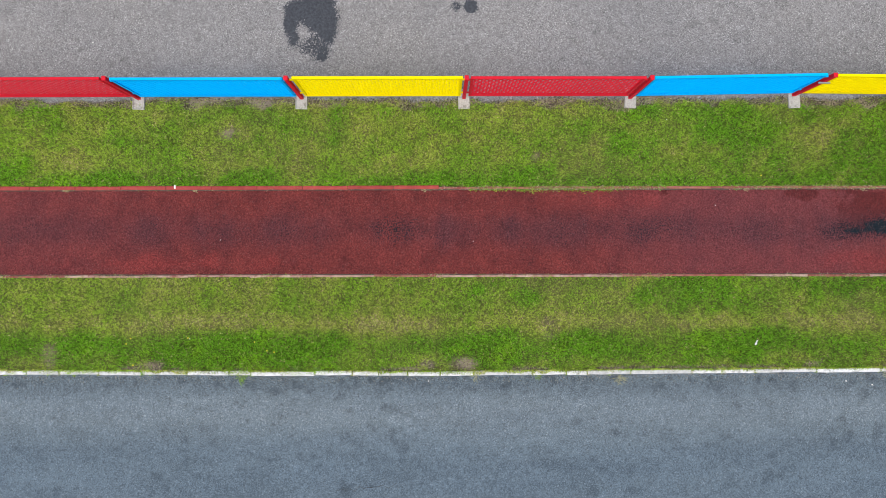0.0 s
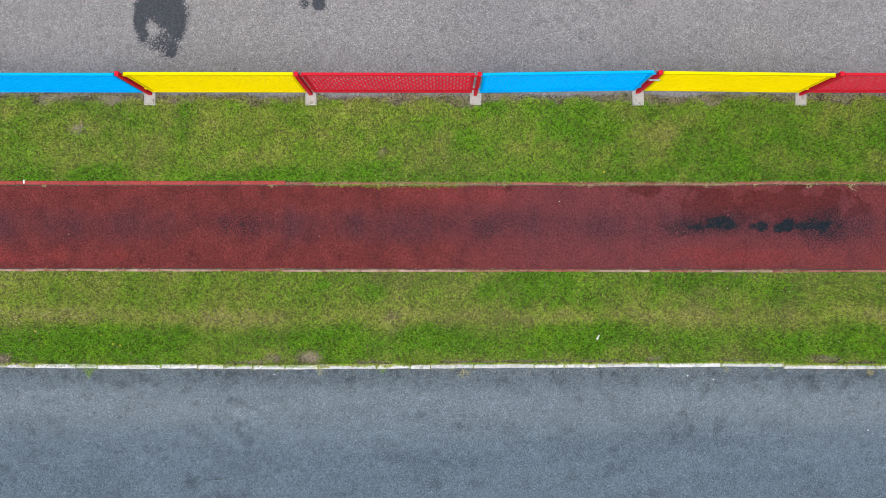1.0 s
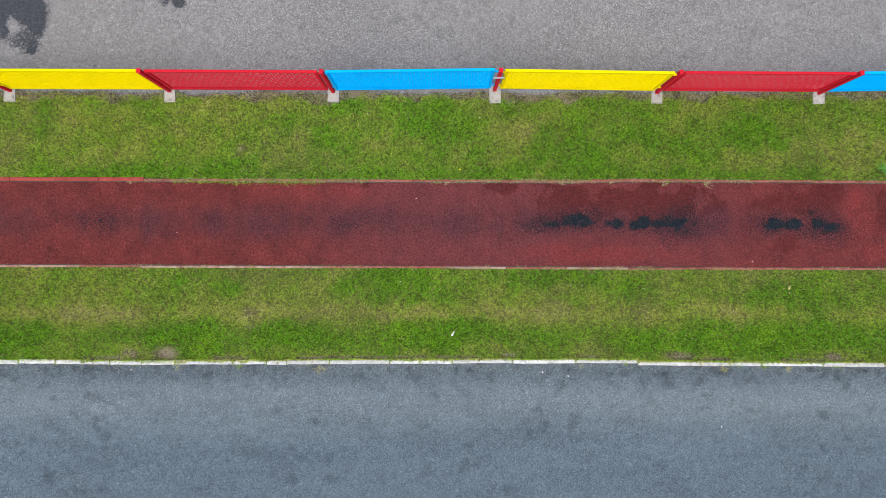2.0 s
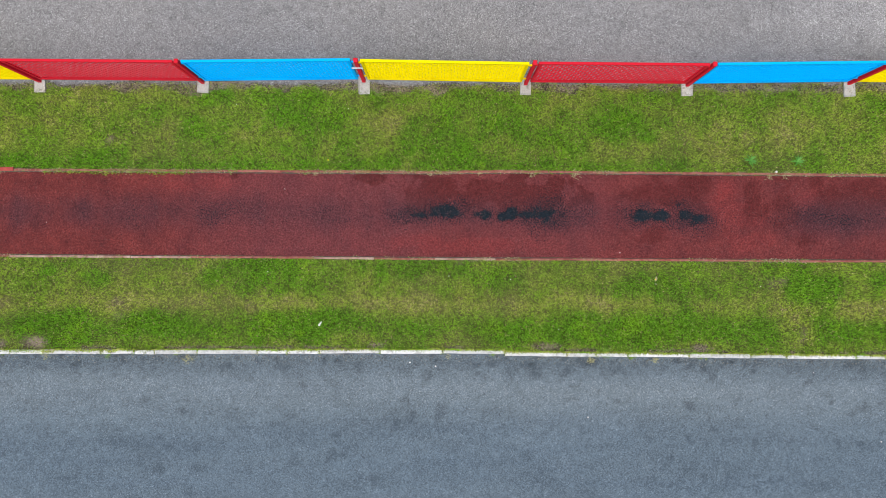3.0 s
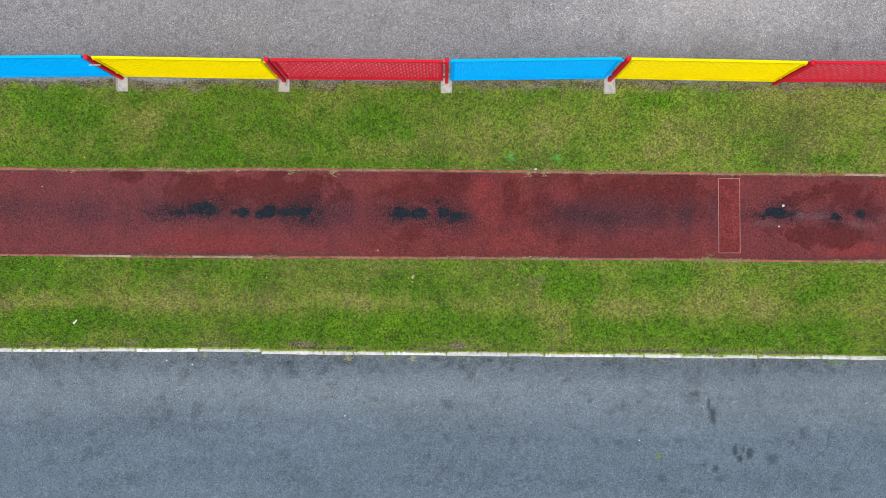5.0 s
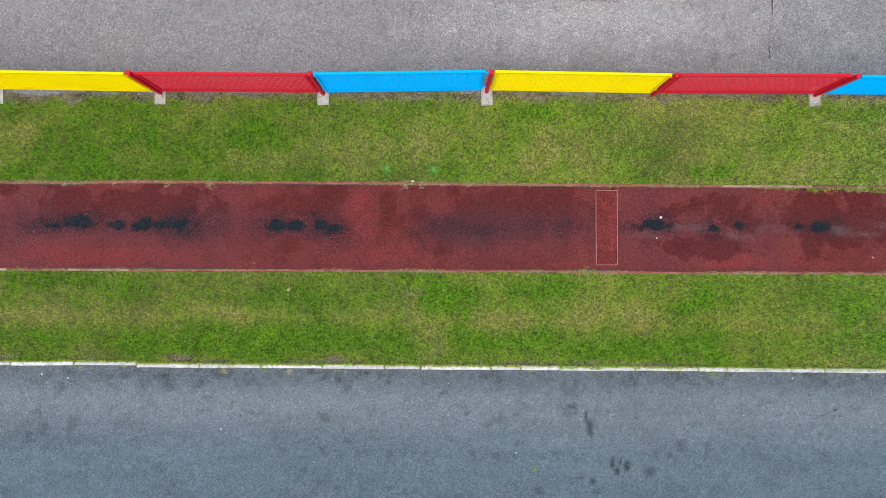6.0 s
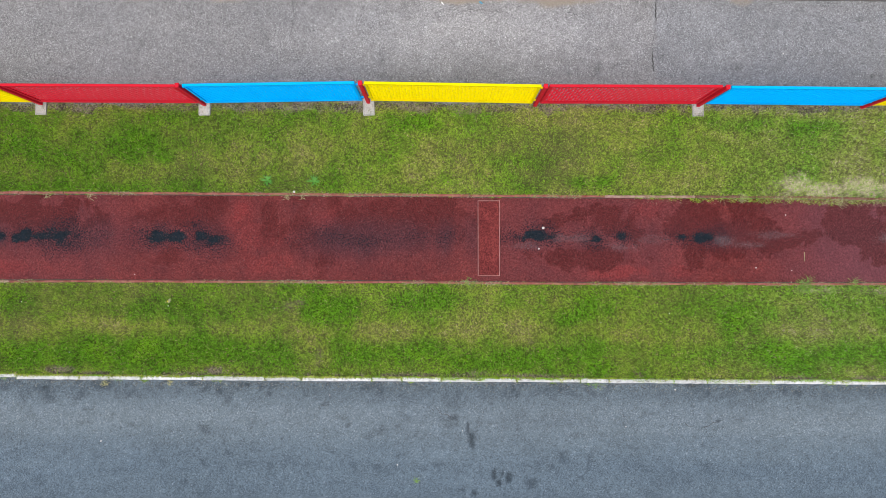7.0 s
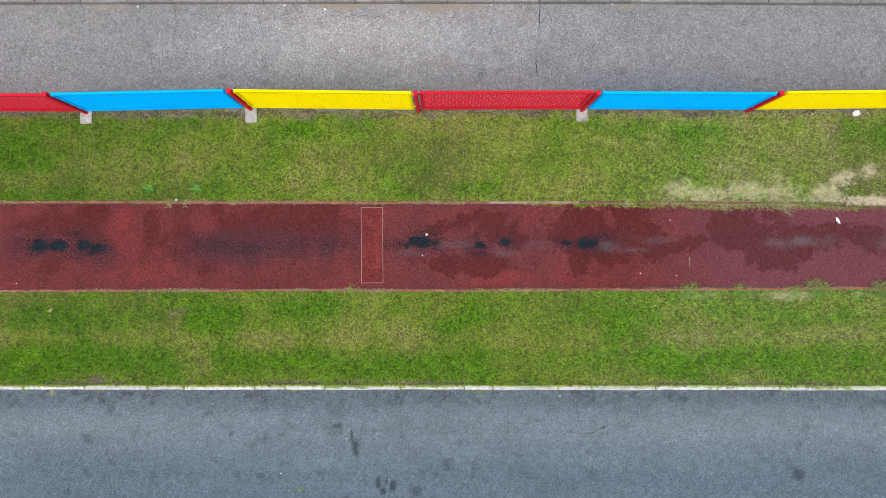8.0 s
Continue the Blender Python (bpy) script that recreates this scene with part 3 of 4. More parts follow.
DRY_SOUTH = [
    (-2.2, -1.45, 1.0, 0.12), (0.5, -1.50, 0.8, 0.10), (-4.8, -1.95, 0.13, 0.25), (-3.3, -2.1, 0.3, 0.06), (1.15, -2.05, 0.15, 0.15), (1.8, -2.1, 0.12, 0.12), (3.2, -1.55, 0.17, 0.3), (8.0, -1.45, 0.8, 0.10),
    (5.5, -1.43, 0.6, 0.08), (11.1, -1.39, 0.6, 0.12), (15.3, -1.53, 0.6, 0.12), (14.4, -1.9, 0.22, 0.12), (14.1, -1.1, 0.2, 0.1), (16.6, -1.65, 0.3, 0.15), (17.8, -1.6, 0.4, 0.2), (20.3, -1.65, 0.4, 0.1),
    (24.1, -1.47, 0.5, 0.08), (12.7, -2.12, 0.22, 0.06), (10.1, -2.12, 0.3, 0.06), (21.9, -1.0, 0.2, 0.1), (19.4, -1.95, 0.2, 0.15), (7.0, -2.0, 0.3, 0.08),
]
LUSH_NORTH = [
    (-4.0, 0.87, 0.5, 0.1), (-1.7, 0.87, 0.5, 0.1), (1.6, 0.87, 0.4, 0.1), (3.0, 0.92, 0.4, 0.1), (4.4, 1.33, 0.25, 0.15), (6.2, 1.65, 0.65, 0.28), (-0.3, 1.7, 0.15, 0.25), (4.7, 1.93, 0.25, 0.12),
    (9.7, 1.44, 0.4, 0.25), (8.6, 1.2, 0.7, 0.3), (11.6, 1.44, 0.3, 0.2), (16.0, 1.88, 0.3, 0.1), (17.7, 1.27, 0.3, 0.1), (18.7, 0.9, 0.3, 0.1), (21.3, 1.9, 0.3, 0.1), (22.3, 1.82, 0.2, 0.1), (25.2, 1.6, 0.3, 0.25), (-5.4, 1.0, 0.3, 0.2),
]
LUSH_SOUTH = [
    (-4.3, -1.75, 0.4, 0.15), (-2.0, -1.9, 1.2, 0.2), (2.2, -1.9, 0.5, 0.2), (4.2, -1.8, 0.6, 0.2), (2.0, -0.92, 0.12, 0.1), (2.8, -1.08, 0.15, 0.1), (8.0, -0.85, 0.6, 0.12), (6.4, -1.75, 0.5, 0.2),
    (5.46, -1.06, 0.5, 0.2), (9.6, -0.97, 0.4, 0.15), (12.0, -1.15, 0.5, 0.2), (11.0, -1.98, 0.6, 0.12), (9.6, -1.9, 0.4, 0.15), (14.3, -1.15, 0.5, 0.2), (12.0, -1.8, 0.7, 0.2), (18.7, -1.2, 0.3, 0.15),
    (21.2, -1.3, 0.3, 0.2), (21.7, -1.85, 0.4, 0.15), (24.7, -1.2, 0.2, 0.1), (17.5, -2.0, 0.4, 0.1), (16.0, -1.0, 0.5, 0.12), (19.0, -2.1, 0.3, 0.08),
]


def dryness(x, y):
    """0: lush, 1: straw, from patches, the mower's lines and a finer mottle."""
    v = 0.37 + (fbm(x, y, 0.60, 3, 71) - 0.5) * 0.46 + (fbm(x, y, 0.18, 2, 75) - 0.5) * 0.34
    south = y < 0
    v = v + np.where(south, 0.11 * np.exp(-((y + 1.48) / 0.15) ** 2) - 0.20 * np.exp(-((y + 1.86) / 0.19) ** 2) + 0.07 * (1 - smooth(3.0, 6.0, x)) * smooth(-1.65, -1.5, y), 0.25 * smooth(2.0, 2.14, y) - 0.16 * np.exp(-((y - 0.80) / 0.10) ** 2) * (1 - smooth(11.0, 15.0, x)))
    for rows, amount, seed in ((DRY_NORTH + DRY_SOUTH, 0.18, 111), (LUSH_NORTH + LUSH_SOUTH, -0.30, 113)):
        v = v + amount * blobs(x, y, [(*r, 1.0) for r in rows], 0.9, seed)
    v = v + 0.09 * smooth(17.5, 23.0, x) * np.where(~south, 1, 0.25)
    return np.clip(v, 0, 1)


def bareness(x, y):
    """Where the sand or soil shows."""
    sand = blobs(x, y, [(21.65, 0.80, 0.22, 0.07, 0.55), (21.88, 0.90, 0.20, 0.10, 0.55), (22.18, 0.88, 0.24, 0.14, 0.92), (22.75, 0.81, 0.36, 0.10, 0.80), (23.26, 0.87, 0.42, 0.15, 1.0), (23.76, 1.08, 0.22, 0.14, 0.60),
                        (24.0, 0.86, 0.22, 0.10, 0.70), (24.5, 0.84, 0.25, 0.10, 0.75), (24.80, 1.06, 0.16, 0.10, 0.72), (25.3, 1.18, 0.13, 0.13, 0.80), (25.25, 0.69, 0.45, 0.06, 0.85), (24.2, 0.72, 1.2, 0.04, 0.6), (22.4, 0.74, 1.2, 0.035, 0.5), (26.8, 0.8, 0.8, 0.2, 0.9)], 0.55, 81)
    sand = np.maximum(sand, blobs(x, y, [(24.0, -0.84, 0.5, 0.07, 0.7), (22.6, -0.82, 0.4, 0.05, 0.5), (25.2, -0.82, 0.3, 0.05, 0.5)], 0.5, 83))
    foot = smooth(1.99 + 0.03 * smooth(8.0, 12.0, x), 2.13 + 0.03 * smooth(8.0, 12.0, x), y + 0.34 * (fbm(x, y, 0.3, 4, 85) - 0.5))
    worn = smooth(0.74, 0.86, fbm(x, y, 0.3, 4, 87)) * 0.4
    kerb = np.exp(-((y - kerb_line(x) - 0.05) / 0.05) ** 2) * smooth(0.45, 0.65, fbm(x, y * 0.3, 0.7, 3, 89))
    dirt = blobs(x, y, [(-4.84, -1.98, 0.09, 0.24, 0.52), (-3.4, -2.13, 0.30, 0.06, 0.8), (1.2, -2.12, 0.2, 0.10, 0.75), (1.85, -2.12, 0.15, 0.10, 0.75), (10.1, -2.15, 0.30, 0.05, 0.85), (12.75, -2.17, 0.25, 0.05, 0.9),
                        (7.4, -2.15, 0.15, 0.06, 0.75), (3.2, -1.6, 0.10, 0.20, 0.45), (17.0, -2.2, 0.3, 0.05, 0.6), (14.4, -1.92, 0.15, 0.1, 0.5), (-1.95, 1.63, 0.15, 0.08, 0.55), (2.98, 1.24, 0.1, 0.08, 0.5), (14.1, -1.1, 0.15, 0.08, 0.45)], 0.8, 91)
    return np.clip(np.maximum.reduce([sand, foot * 0.72, worn, kerb * 0.9, dirt]), 0, 1), sand


def foot_edge(x):
    """The ragged line where the lawn meets the asphalt, nearer to the fence further on."""
    return 0.06 * smooth(8.0, 12.0, x) + 0.20 * (fbm(x, 0 * x, 0.7, 4, 119) - 0.5)


def lawn(name, north, south, label):
    me, x, y = sheet(name, north, south, 0.05, 0.04, SOIL, -0.004, 0.02)
    dry, (bare, sand) = dryness(x, y), bareness(x, y)
    green, straw = (np.array(c) for c in ((0.045, 0.063, 0.012), (0.165, 0.145, 0.070)))
    tone = green + (straw - green) * dry[..., None]
    crumb = smooth(0.32, 0.62, fbm(x, y, 0.16, 4, 86))[..., None]
    dirt = np.array((0.075, 0.060, 0.042)) * (1 - crumb) + np.array((0.300, 0.240, 0.180)) * crumb
    tone = tone + (dirt - tone) * smooth(0.2, 0.8, bare)[..., None]
    set_value(me, "sand", sand)
    co = np.zeros(x.size * 3, np.float32)
    me.vertices.foreach_get("co", co)
    co[2::3] += (0.014 * smooth(24.0, 24.6, x) * (y > 0) * (1 - smooth(0.66, 0.74, y))).ravel()
    me.vertices.foreach_set("co", co)
    set_colour(me, "tone", tone)
    return tagged(new(name, me), label, "lawn", kind="structure")


lawn("lawn_north", lambda x: 2.135 + foot_edge(x), lambda x: runway_north(x) + 0.042 - 0.06 * smooth(24.2, 24.7, x) + 0.05 * smooth(24.0, 24.5, x) * (fbm(x, 0 * x, 0.3, 4, 123) - 0.6), "patchy mown grass strip between fence and runway")
lawn("lawn_south", lambda x: runway_south(x) - 0.038, lambda x: kerb_line(x) + 0.03, "patchy mown grass strip between runway and road")


def blades(name, x, y, length, lean, width, tint, label, z=0.0):
    """Many single leaves, each a tapered strip that leans its own way."""
    n = len(x)
    turn = rng.random(n) * 2 * np.pi
    ux, uy = np.cos(turn), np.sin(turn)
    reach, rise = length * np.sin(lean), length * np.cos(lean)
    px, py = -uy * width / 2, ux * width / 2
    root = np.stack([x, y, np.full(n, z) - 0.004], -1)
    side = np.stack([px, py, np.zeros(n)], -1)
    tip = root + np.stack([ux * reach, uy * reach, rise], -1)
    co = np.stack([root - side, root + side, tip + side * 0.35, tip - side * 0.35], 1).reshape(-1, 3).astype(np.float32)
    me = bpy.data.meshes.new(name)
    me.vertices.add(4 * n)
    me.vertices.foreach_set("co", co.ravel())
    me.loops.add(4 * n)
    me.loops.foreach_set("vertex_index", np.arange(4 * n, dtype=np.int32))
    me.polygons.add(n)
    me.polygons.foreach_set("loop_start", np.arange(0, 4 * n, 4, dtype=np.int32))
    me.update(calc_edges=True)
    set_colour(me, "tint", np.repeat(tint, 4, axis=0))
    me.materials.append(BLADES)
    return tagged(new(name, me), label, "grass", kind="stuff")


def blade_tint(x, y, dry, n):
    """Emerald where lush, lime in young clumps, olive and then straw where dry."""
    lush, fresh, olive, straw = (np.array(c) for c in ((0.128, 0.312, 0.013), (0.225, 0.440, 0.016), (0.300, 0.375, 0.048), (0.520, 0.410, 0.230)))
    base = lush + (olive - lush) * smooth(0.08, 0.72, dry)[:, None]
    lime = np.maximum(0.7 * smooth(0.55, 0.78, fbm(x, y, 0.38, 3, 93)), smooth(0.70, 0.80, fbm(x, y, 0.16, 3, 94)))
    base = base + (fresh - base) * (lime * (1 - 0.8 * dry))[:, None] * 0.75
    is_straw = rng.random(n) < 0.03 + 0.34 * smooth(0.42, 1.0, dry)
    base = np.where(is_straw[:, None], straw * (0.75 + 0.4 * rng.random((n, 1))), base)
    clumps = 0.28 * value_noise(x * 0.8 - y * 0.6, x * 0.6 + y * 0.8, 0.036, 99) + 0.72 * value_noise(x * 0.8 + y * 0.6, y * 0.8 - x * 0.6, 0.016, 98)
    # low end darkens the blade colour, painting in the shaded gaps between clumps
    tuft = 0.34 + 0.88 * smooth(0.16, 0.62, clumps)
    far = smooth(19.5, 23.0, x)[:, None]
    base = base * (1 + far * np.array((0.04, 0.08, 0.5))) * (1 + 0.12 * (1 - smooth(-4.5, -1.5, x)) - np.where(y > 0, 0.13, 0.05) * smooth(5.0, 7.5, x) * (1 - smooth(13.0, 16.0, x)))[:, None]
    return base * tuft[:, None] * (0.78 + 0.44 * rng.random((n, 1)))


def grow(name, south, north, density, label):
    """Grass over one strip, thinner where the ground is bare."""
    xa, xb = -7.5, 27.5
    n = int((xb - xa) * 1.46 * density)
    x = xa + (xb - xa) * rng.random(n)
    f = rng.random(n)
    y = south(x) + (north(x) - south(x)) * f
    dry, (bare, sand) = dryness(x, y), bareness(x, y)
    keep = rng.random(n) > smooth(0.15, 0.85, bare + 0.9 * (fbm(x, y, 0.14, 3, 88) - 0.5) * (bare > 0.05)) * (0.86 - 0.46 * smooth(0.2, 0.6, sand))
    x, y, dry = x[keep], y[keep], dry[keep]
    n = len(x)
    clump = fbm(x, y, 0.16, 2, 97)
    length = (0.014 + 0.024 * rng.random(n)) * (0.95 + 0.3 * clump) * (1.1 - 0.3 * dry)
    lean = np.radians(25 + 55 * rng.random(n))
    width = 0.004 + 0.004 * rng.random(n)
    return blades(name, x, y, length, lean, width, blade_tint(x, y, dry, n), label)


def litter_layer(name, south, north, count, label):
    """Dead leaves, stalks and crumbs on bare soil."""
    x = -7.5 + 35.0 * rng.random(count)
    y = south(x) + (north(x) - south(x)) * rng.random(count)
    bare, sand = bareness(x, y)
    keep = (bare > 0.25 + 0.3 * rng.random(count)) & (sand < 0.35 + 0.5 * rng.random(count))
    x, y = x[keep], y[keep]
    n = len(x)
    shade = rng.random((n, 1))
    tint = np.array((0.035, 0.030, 0.022)) * (1 - shade) + np.array((0.40, 0.34, 0.25)) * shade**2
    blades(name, x, y, 0.012 + 0.03 * rng.random(n), np.radians(68 + 20 * rng.random(n)), 0.005 + 0.008 * rng.random(n), tint, label)


def ragged(x, seed, amount):
    return amount * (fbm(x, x * 0, 0.35, 4, seed) - 0.45) + 0.7 * amount * (fbm(x, x * 0, 0.07, 2, seed + 40) - 0.5)


def over_edge(x):
    """How far the grass creeps over the north edging."""
    return 0.05 * smooth(1.8, 1.95, x) * (1 - smooth(4.2, 4.6, x)) + 0.095 * smooth(19.0, 21.5, x) + 0.02 * smooth(1.9, 3, x)


grow("grass", lambda x: runway_north(x) + 0.064 - 0.016 * (x > 1.9) - np.maximum(0, over_edge(x) + ragged(x, 101, 0.09) * (0.3 + 0.7 * (x > 1.9))), lambda x: 2.15 + foot_edge(x), 10500, "patchy green mown grass with dry straw-coloured spots")
grow("grass", lambda x: kerb_line(x) + 0.035 - np.maximum(0, ragged(x, 103, 0.24)), lambda x: runway_south(x) - 0.042 + np.maximum(0, ragged(x, 105, 0.09)), 10500, "green mown grass with a dry band along its middle")


# grass and dead stalks hanging over the back of the white kerb
count = 26000
kx = -7.5 + 35.0 * rng.random(count)
thin = 0.35 + 0.65 * np.maximum(1 - smooth(3.5, 5.5, kx), smooth(15.8, 17.5, kx))
cover = smooth(0.36, 0.72, fbm(kx, kx * 0, 0.22, 4, 104)) * thin
ky = kerb_line(kx) + 0.036 - rng.random(count) * 0.060 * cover
kdry = np.clip(0.75 * fbm(kx, ky * 0, 0.3, 3, 106) + 0.3 * rng.random(count), 0, 1)
blades("grass", kx, ky, 0.014 + 0.024 * rng.random(count), np.radians(50 + 36 * rng.random(count)), 0.004 + 0.004 * rng.random(count), blade_tint(kx, ky, kdry, count),
       "green and dry grass hanging over the white kerb", 0.024)


litter_layer("leaf_litter", lambda x: 0 * x + 1.9, lambda x: 2.165 + foot_edge(x), 60000, "brown dead leaves and stalks along the fence foot")
litter_layer("leaf_litter", lambda x: kerb_line(x) + 0.03, lambda x: kerb_line(x) + 0.2, 40000, "brown dead stalks along the white kerb")


# grit swept against the kerb
count = 7000
gxs = -7.5 + 35.0 * rng.random(count)
gys = kerb_line(gxs) - 0.045 - np.abs(0.07 * rng.standard_normal(count))
shade = rng.random((count, 1))
blades("grit", gxs, gys, 0.006 + 0.012 * rng.random(count), np.radians(80 + 9 * rng.random(count)), 0.006 + 0.008 * rng.random(count),
       np.array((0.035, 0.04, 0.04)) * (1 - shade) + np.array((0.36, 0.34, 0.28)) * shade**2, "loose grit and crumbs along the white kerb", -0.014)

# crumbs of soil and dead stalks caught along both edgings
count = 24000
ex = -7.5 + 35.0 * rng.random(count)
north_side = rng.random(count) < 0.5
cover = smooth(0.42, 0.66, fbm(ex, np.where(north_side, 0.0, 50.0), 0.45, 4, 121))
cover = np.where(north_side, cover * (0.25 + 0.75 * smooth(1.8, 2.1, ex)), cover * (0.35 + 0.65 * smooth(6.0, 9.0, ex)))
keep = rng.random(count) < cover
ex, north_side, cover = ex[keep], north_side[keep], cover[keep]
count = len(ex)
off = -0.008 + 0.062 * rng.random(count)
ey = np.where(north_side, runway_north(ex) + off, runway_south(ex) - off)
shade = rng.random((count, 1))
blades("leaf_litter", ex, ey, 0.010 + 0.022 * rng.random(count), np.radians(62 + 24 * rng.random(count)), 0.004 + 0.006 * rng.random(count),
       np.where(rng.random((count, 1)) < 0.3, np.array((0.26, 0.33, 0.07)) * (0.5 + 0.7 * shade), np.array((0.09, 0.07, 0.05)) * (1 - shade) + np.array((0.50, 0.40, 0.28)) * shade), "dry crumbs and dead stalks caught along the runway edging", 0.012)

# straw lying over the runway's ragged edge
count = 900
sx = np.concatenate([22.6 + 2.3 * rng.random(count), 19.5 + 3.0 * rng.random(count // 4)])
sy = runway_north(sx) - 0.01 + 0.05 * rng.standard_normal(len(sx))
near = np.abs(sy - runway_north(sx)) < 0.11
sx, sy = sx[near], sy[near]
count = len(sx)
blades("straw", sx, sy, 0.016 + 0.036 * rng.random(count), np.radians(70 + 18 * rng.random(count)), 0.002 + 0.003 * rng.random(count),
       np.array((0.42, 0.33, 0.22)) * (0.5 + 0.8 * rng.random((count, 1))), "loose dry straw lying over the runway edge", 0.008)


# ---------------------------------------------------------------- fence
def tube(x0, x1, y0, y1, z0, z1):
    return box(x0, x1, y0, y1, z0, z1, 0.004)


def diagonal_mesh(width, low, high, pitch_x, pitch_z, strand, depth):
    """Expanded steel: one sheet of diamonds, whose slanting strands meet at shared knots."""
    bm = bmesh.new()
    columns, rows = int(width / pitch_x) * 2, int((high - low) / pitch_z) * 2
    dx, dz = width / columns, (high - low) / rows
    knots = {}
    for i in range(columns + 1):
        for j in range(rows + 1):
            if (i + j) % 2 == 0:
                x, z, twist = -width / 2 + i * dx, low + j * dz, strand * 0.27
                knots[i, j] = [bm.verts.new((x, sy * depth / 2 + sz * twist, z + sz * strand / 2)) for sy, sz in ((-1, -1), (-1, 1), (1, 1), (1, -1))]
    for (i, j), p in knots.items():
        for q in (knots.get((i + 1, j + 1)), knots.get((i + 1, j - 1))):
            if q:
                for a in range(4):
                    b = (a + 1) % 4
                    bm.faces.new((p[a], q[a], q[b], p[b]))
    bmesh.ops.recalc_face_normals(bm, faces=bm.faces)
    return bm


fence = thing("fence", "low steel mesh fence of red, blue and yellow panels", "fence", m=pose(0, FENCE_Y, 0))
PANEL_LABEL = {"red": "red mesh panel", "blue": "light blue mesh panel", "yellow": "bright yellow mesh panel"}


POST_SHIFT = {7.19: 0.032, 15.205: 0.040, 4.53: -0.006, 12.53: -0.006, 23.28: -0.02}


def fence_panel(colour, xa, xb, ya, yb, tilt, lean, top=1.065):
    """Expanded mesh in a welded frame of square tube."""
    h = (xb - xa) / 2
    mat, low, t = PAINT[colour], 0.115, 0.02
    p = part("panel", diagonal_mesh(2 * h - 0.07, low + 0.035, top - 0.035, 0.100, 0.072, {"red": 0.0086, "blue": 0.0155, "yellow": 0.0160}[colour], 0.00456), mat, fence, PANEL_LABEL[colour])
    p.matrix_local = pose((xa + xb) / 2, 0.01 + (ya + yb) / 2, 0, lean, tilt, math.degrees(math.atan2(yb - ya, xb - xa)))
    part("top_rail", tube(-h, h, -t, t, top - 0.04, top), mat, p)
    part("bottom_rail", tube(-h, h, -t, t, low, low + 0.04), mat, p)
    part("side_rail", tube(-h, -h + 0.04, -t + 0.001, t - 0.001, low + 0.04, top - 0.04), mat, p)
    part("side_rail", tube(h - 0.04, h, -t + 0.001, t - 0.001, low + 0.04, top - 0.04), mat, p)
    part("flat_bar", tube(-h + 0.04, h - 0.04, -0.016, -0.008, low + 0.055, low + 0.085), mat, p)
    for sx in (-1, 1):
        for z in (low + 0.14, top - 0.12):
            part("bracket", tube(sx * (h + 0.001) - (0.06 if sx < 0 else 0), sx * (h + 0.001) + (0.06 if sx > 0 else 0), -0.012, 0.012, z, z + 0.03), mat, p)
    return p


def fence_post(x, top=1.10):
    p = part("post", box(-0.027, 0.027, -0.03, 0.03, -0.05, top - 0.01, 0.005), PAINT["red"], fence, "red square steel post")
    p.matrix_local = pose(x, POST_SHIFT.get(x, 0.0), 0, random.uniform(-0.4, 0.4), random.uniform(-0.4, 0.4), random.uniform(-2, 2))
    part("cap", box(-0.031, 0.031, -0.034, 0.034, top - 0.01, top + 0.004, 0.004), PAINT["red"], p)
    return p


def footing(x):
    bm = box(-0.093, 0.093, -0.17, 0.15, -0.2, 0.028, 0.008)
    top = [f for f in bm.faces if f.normal.z > 0.95 and f.calc_area() > 0.02]
    bmesh.ops.inset_region(bm, faces=top, thickness=0.016, depth=-0.012)
    for v in bm.verts:
        v.co += Vector((random.uniform(-1, 1), random.uniform(-1, 1), random.uniform(-0.5, 0.5))) * 0.005
    ob = part("footing", bm, FOOTING, fence, "pale concrete footing block")
    ob.matrix_local = pose(x + random.uniform(-0.012, 0.012), -0.015, 0, 0, 0, random.uniform(-3, 3))


COLOURS = ("yellow", "red", "blue")
for n, x in enumerate(POSTS):
    fence_post(x)
    if x not in (17.93, 23.28):
        footing(x)
    if n + 1 < len(POSTS):
        gap_a, gap_b = random.uniform(0.055, 0.085), random.uniform(0.055, 0.085)
        fence_panel(COLOURS[n % 3], x + gap_a, POSTS[n + 1] - gap_b, POST_SHIFT.get(x, 0.0), POST_SHIFT.get(POSTS[n + 1], 0.0), random.uniform(-0.2, 0.2), random.uniform(-0.4, 0.4))
clasp = part("clasp", box(-0.085, 0.085, -0.012, 0.012, 0.82, 0.845, 0.003), GALVANISED, fence, "small galvanised clasp")
clasp.matrix_local = pose(7.19, -0.012, 0)


# ---------------------------------------------------------------- kerbs and edging stones
def stone_mesh(name, length, width, height, mat, bevel, rough):
    bm = box(-length / 2, length / 2, -width / 2, width / 2, -height, 0)
    long = [e for e in bm.edges if abs(e.verts[0].co.x - e.verts[1].co.x) > 0.01]
    bmesh.ops.subdivide_edges(bm, edges=long, cuts=5)
    rim = [e for e in bm.edges if min(v.co.z for v in e.verts) > -0.001 and not (abs(e.verts[0].co.y - e.verts[1].co.y) > 0.01 and abs(e.verts[0].co.x) < length / 2 - 0.001)]
    bmesh.ops.bevel(bm, geom=rim, offset=bevel, segments=1, affect="EDGES")
    for v in bm.verts:
        v.co += Vector((random.uniform(-1, 1), random.uniform(-1, 1), random.uniform(-1, 1) * 0.5)) * rough
    return mesh_of(name, bm, mat)


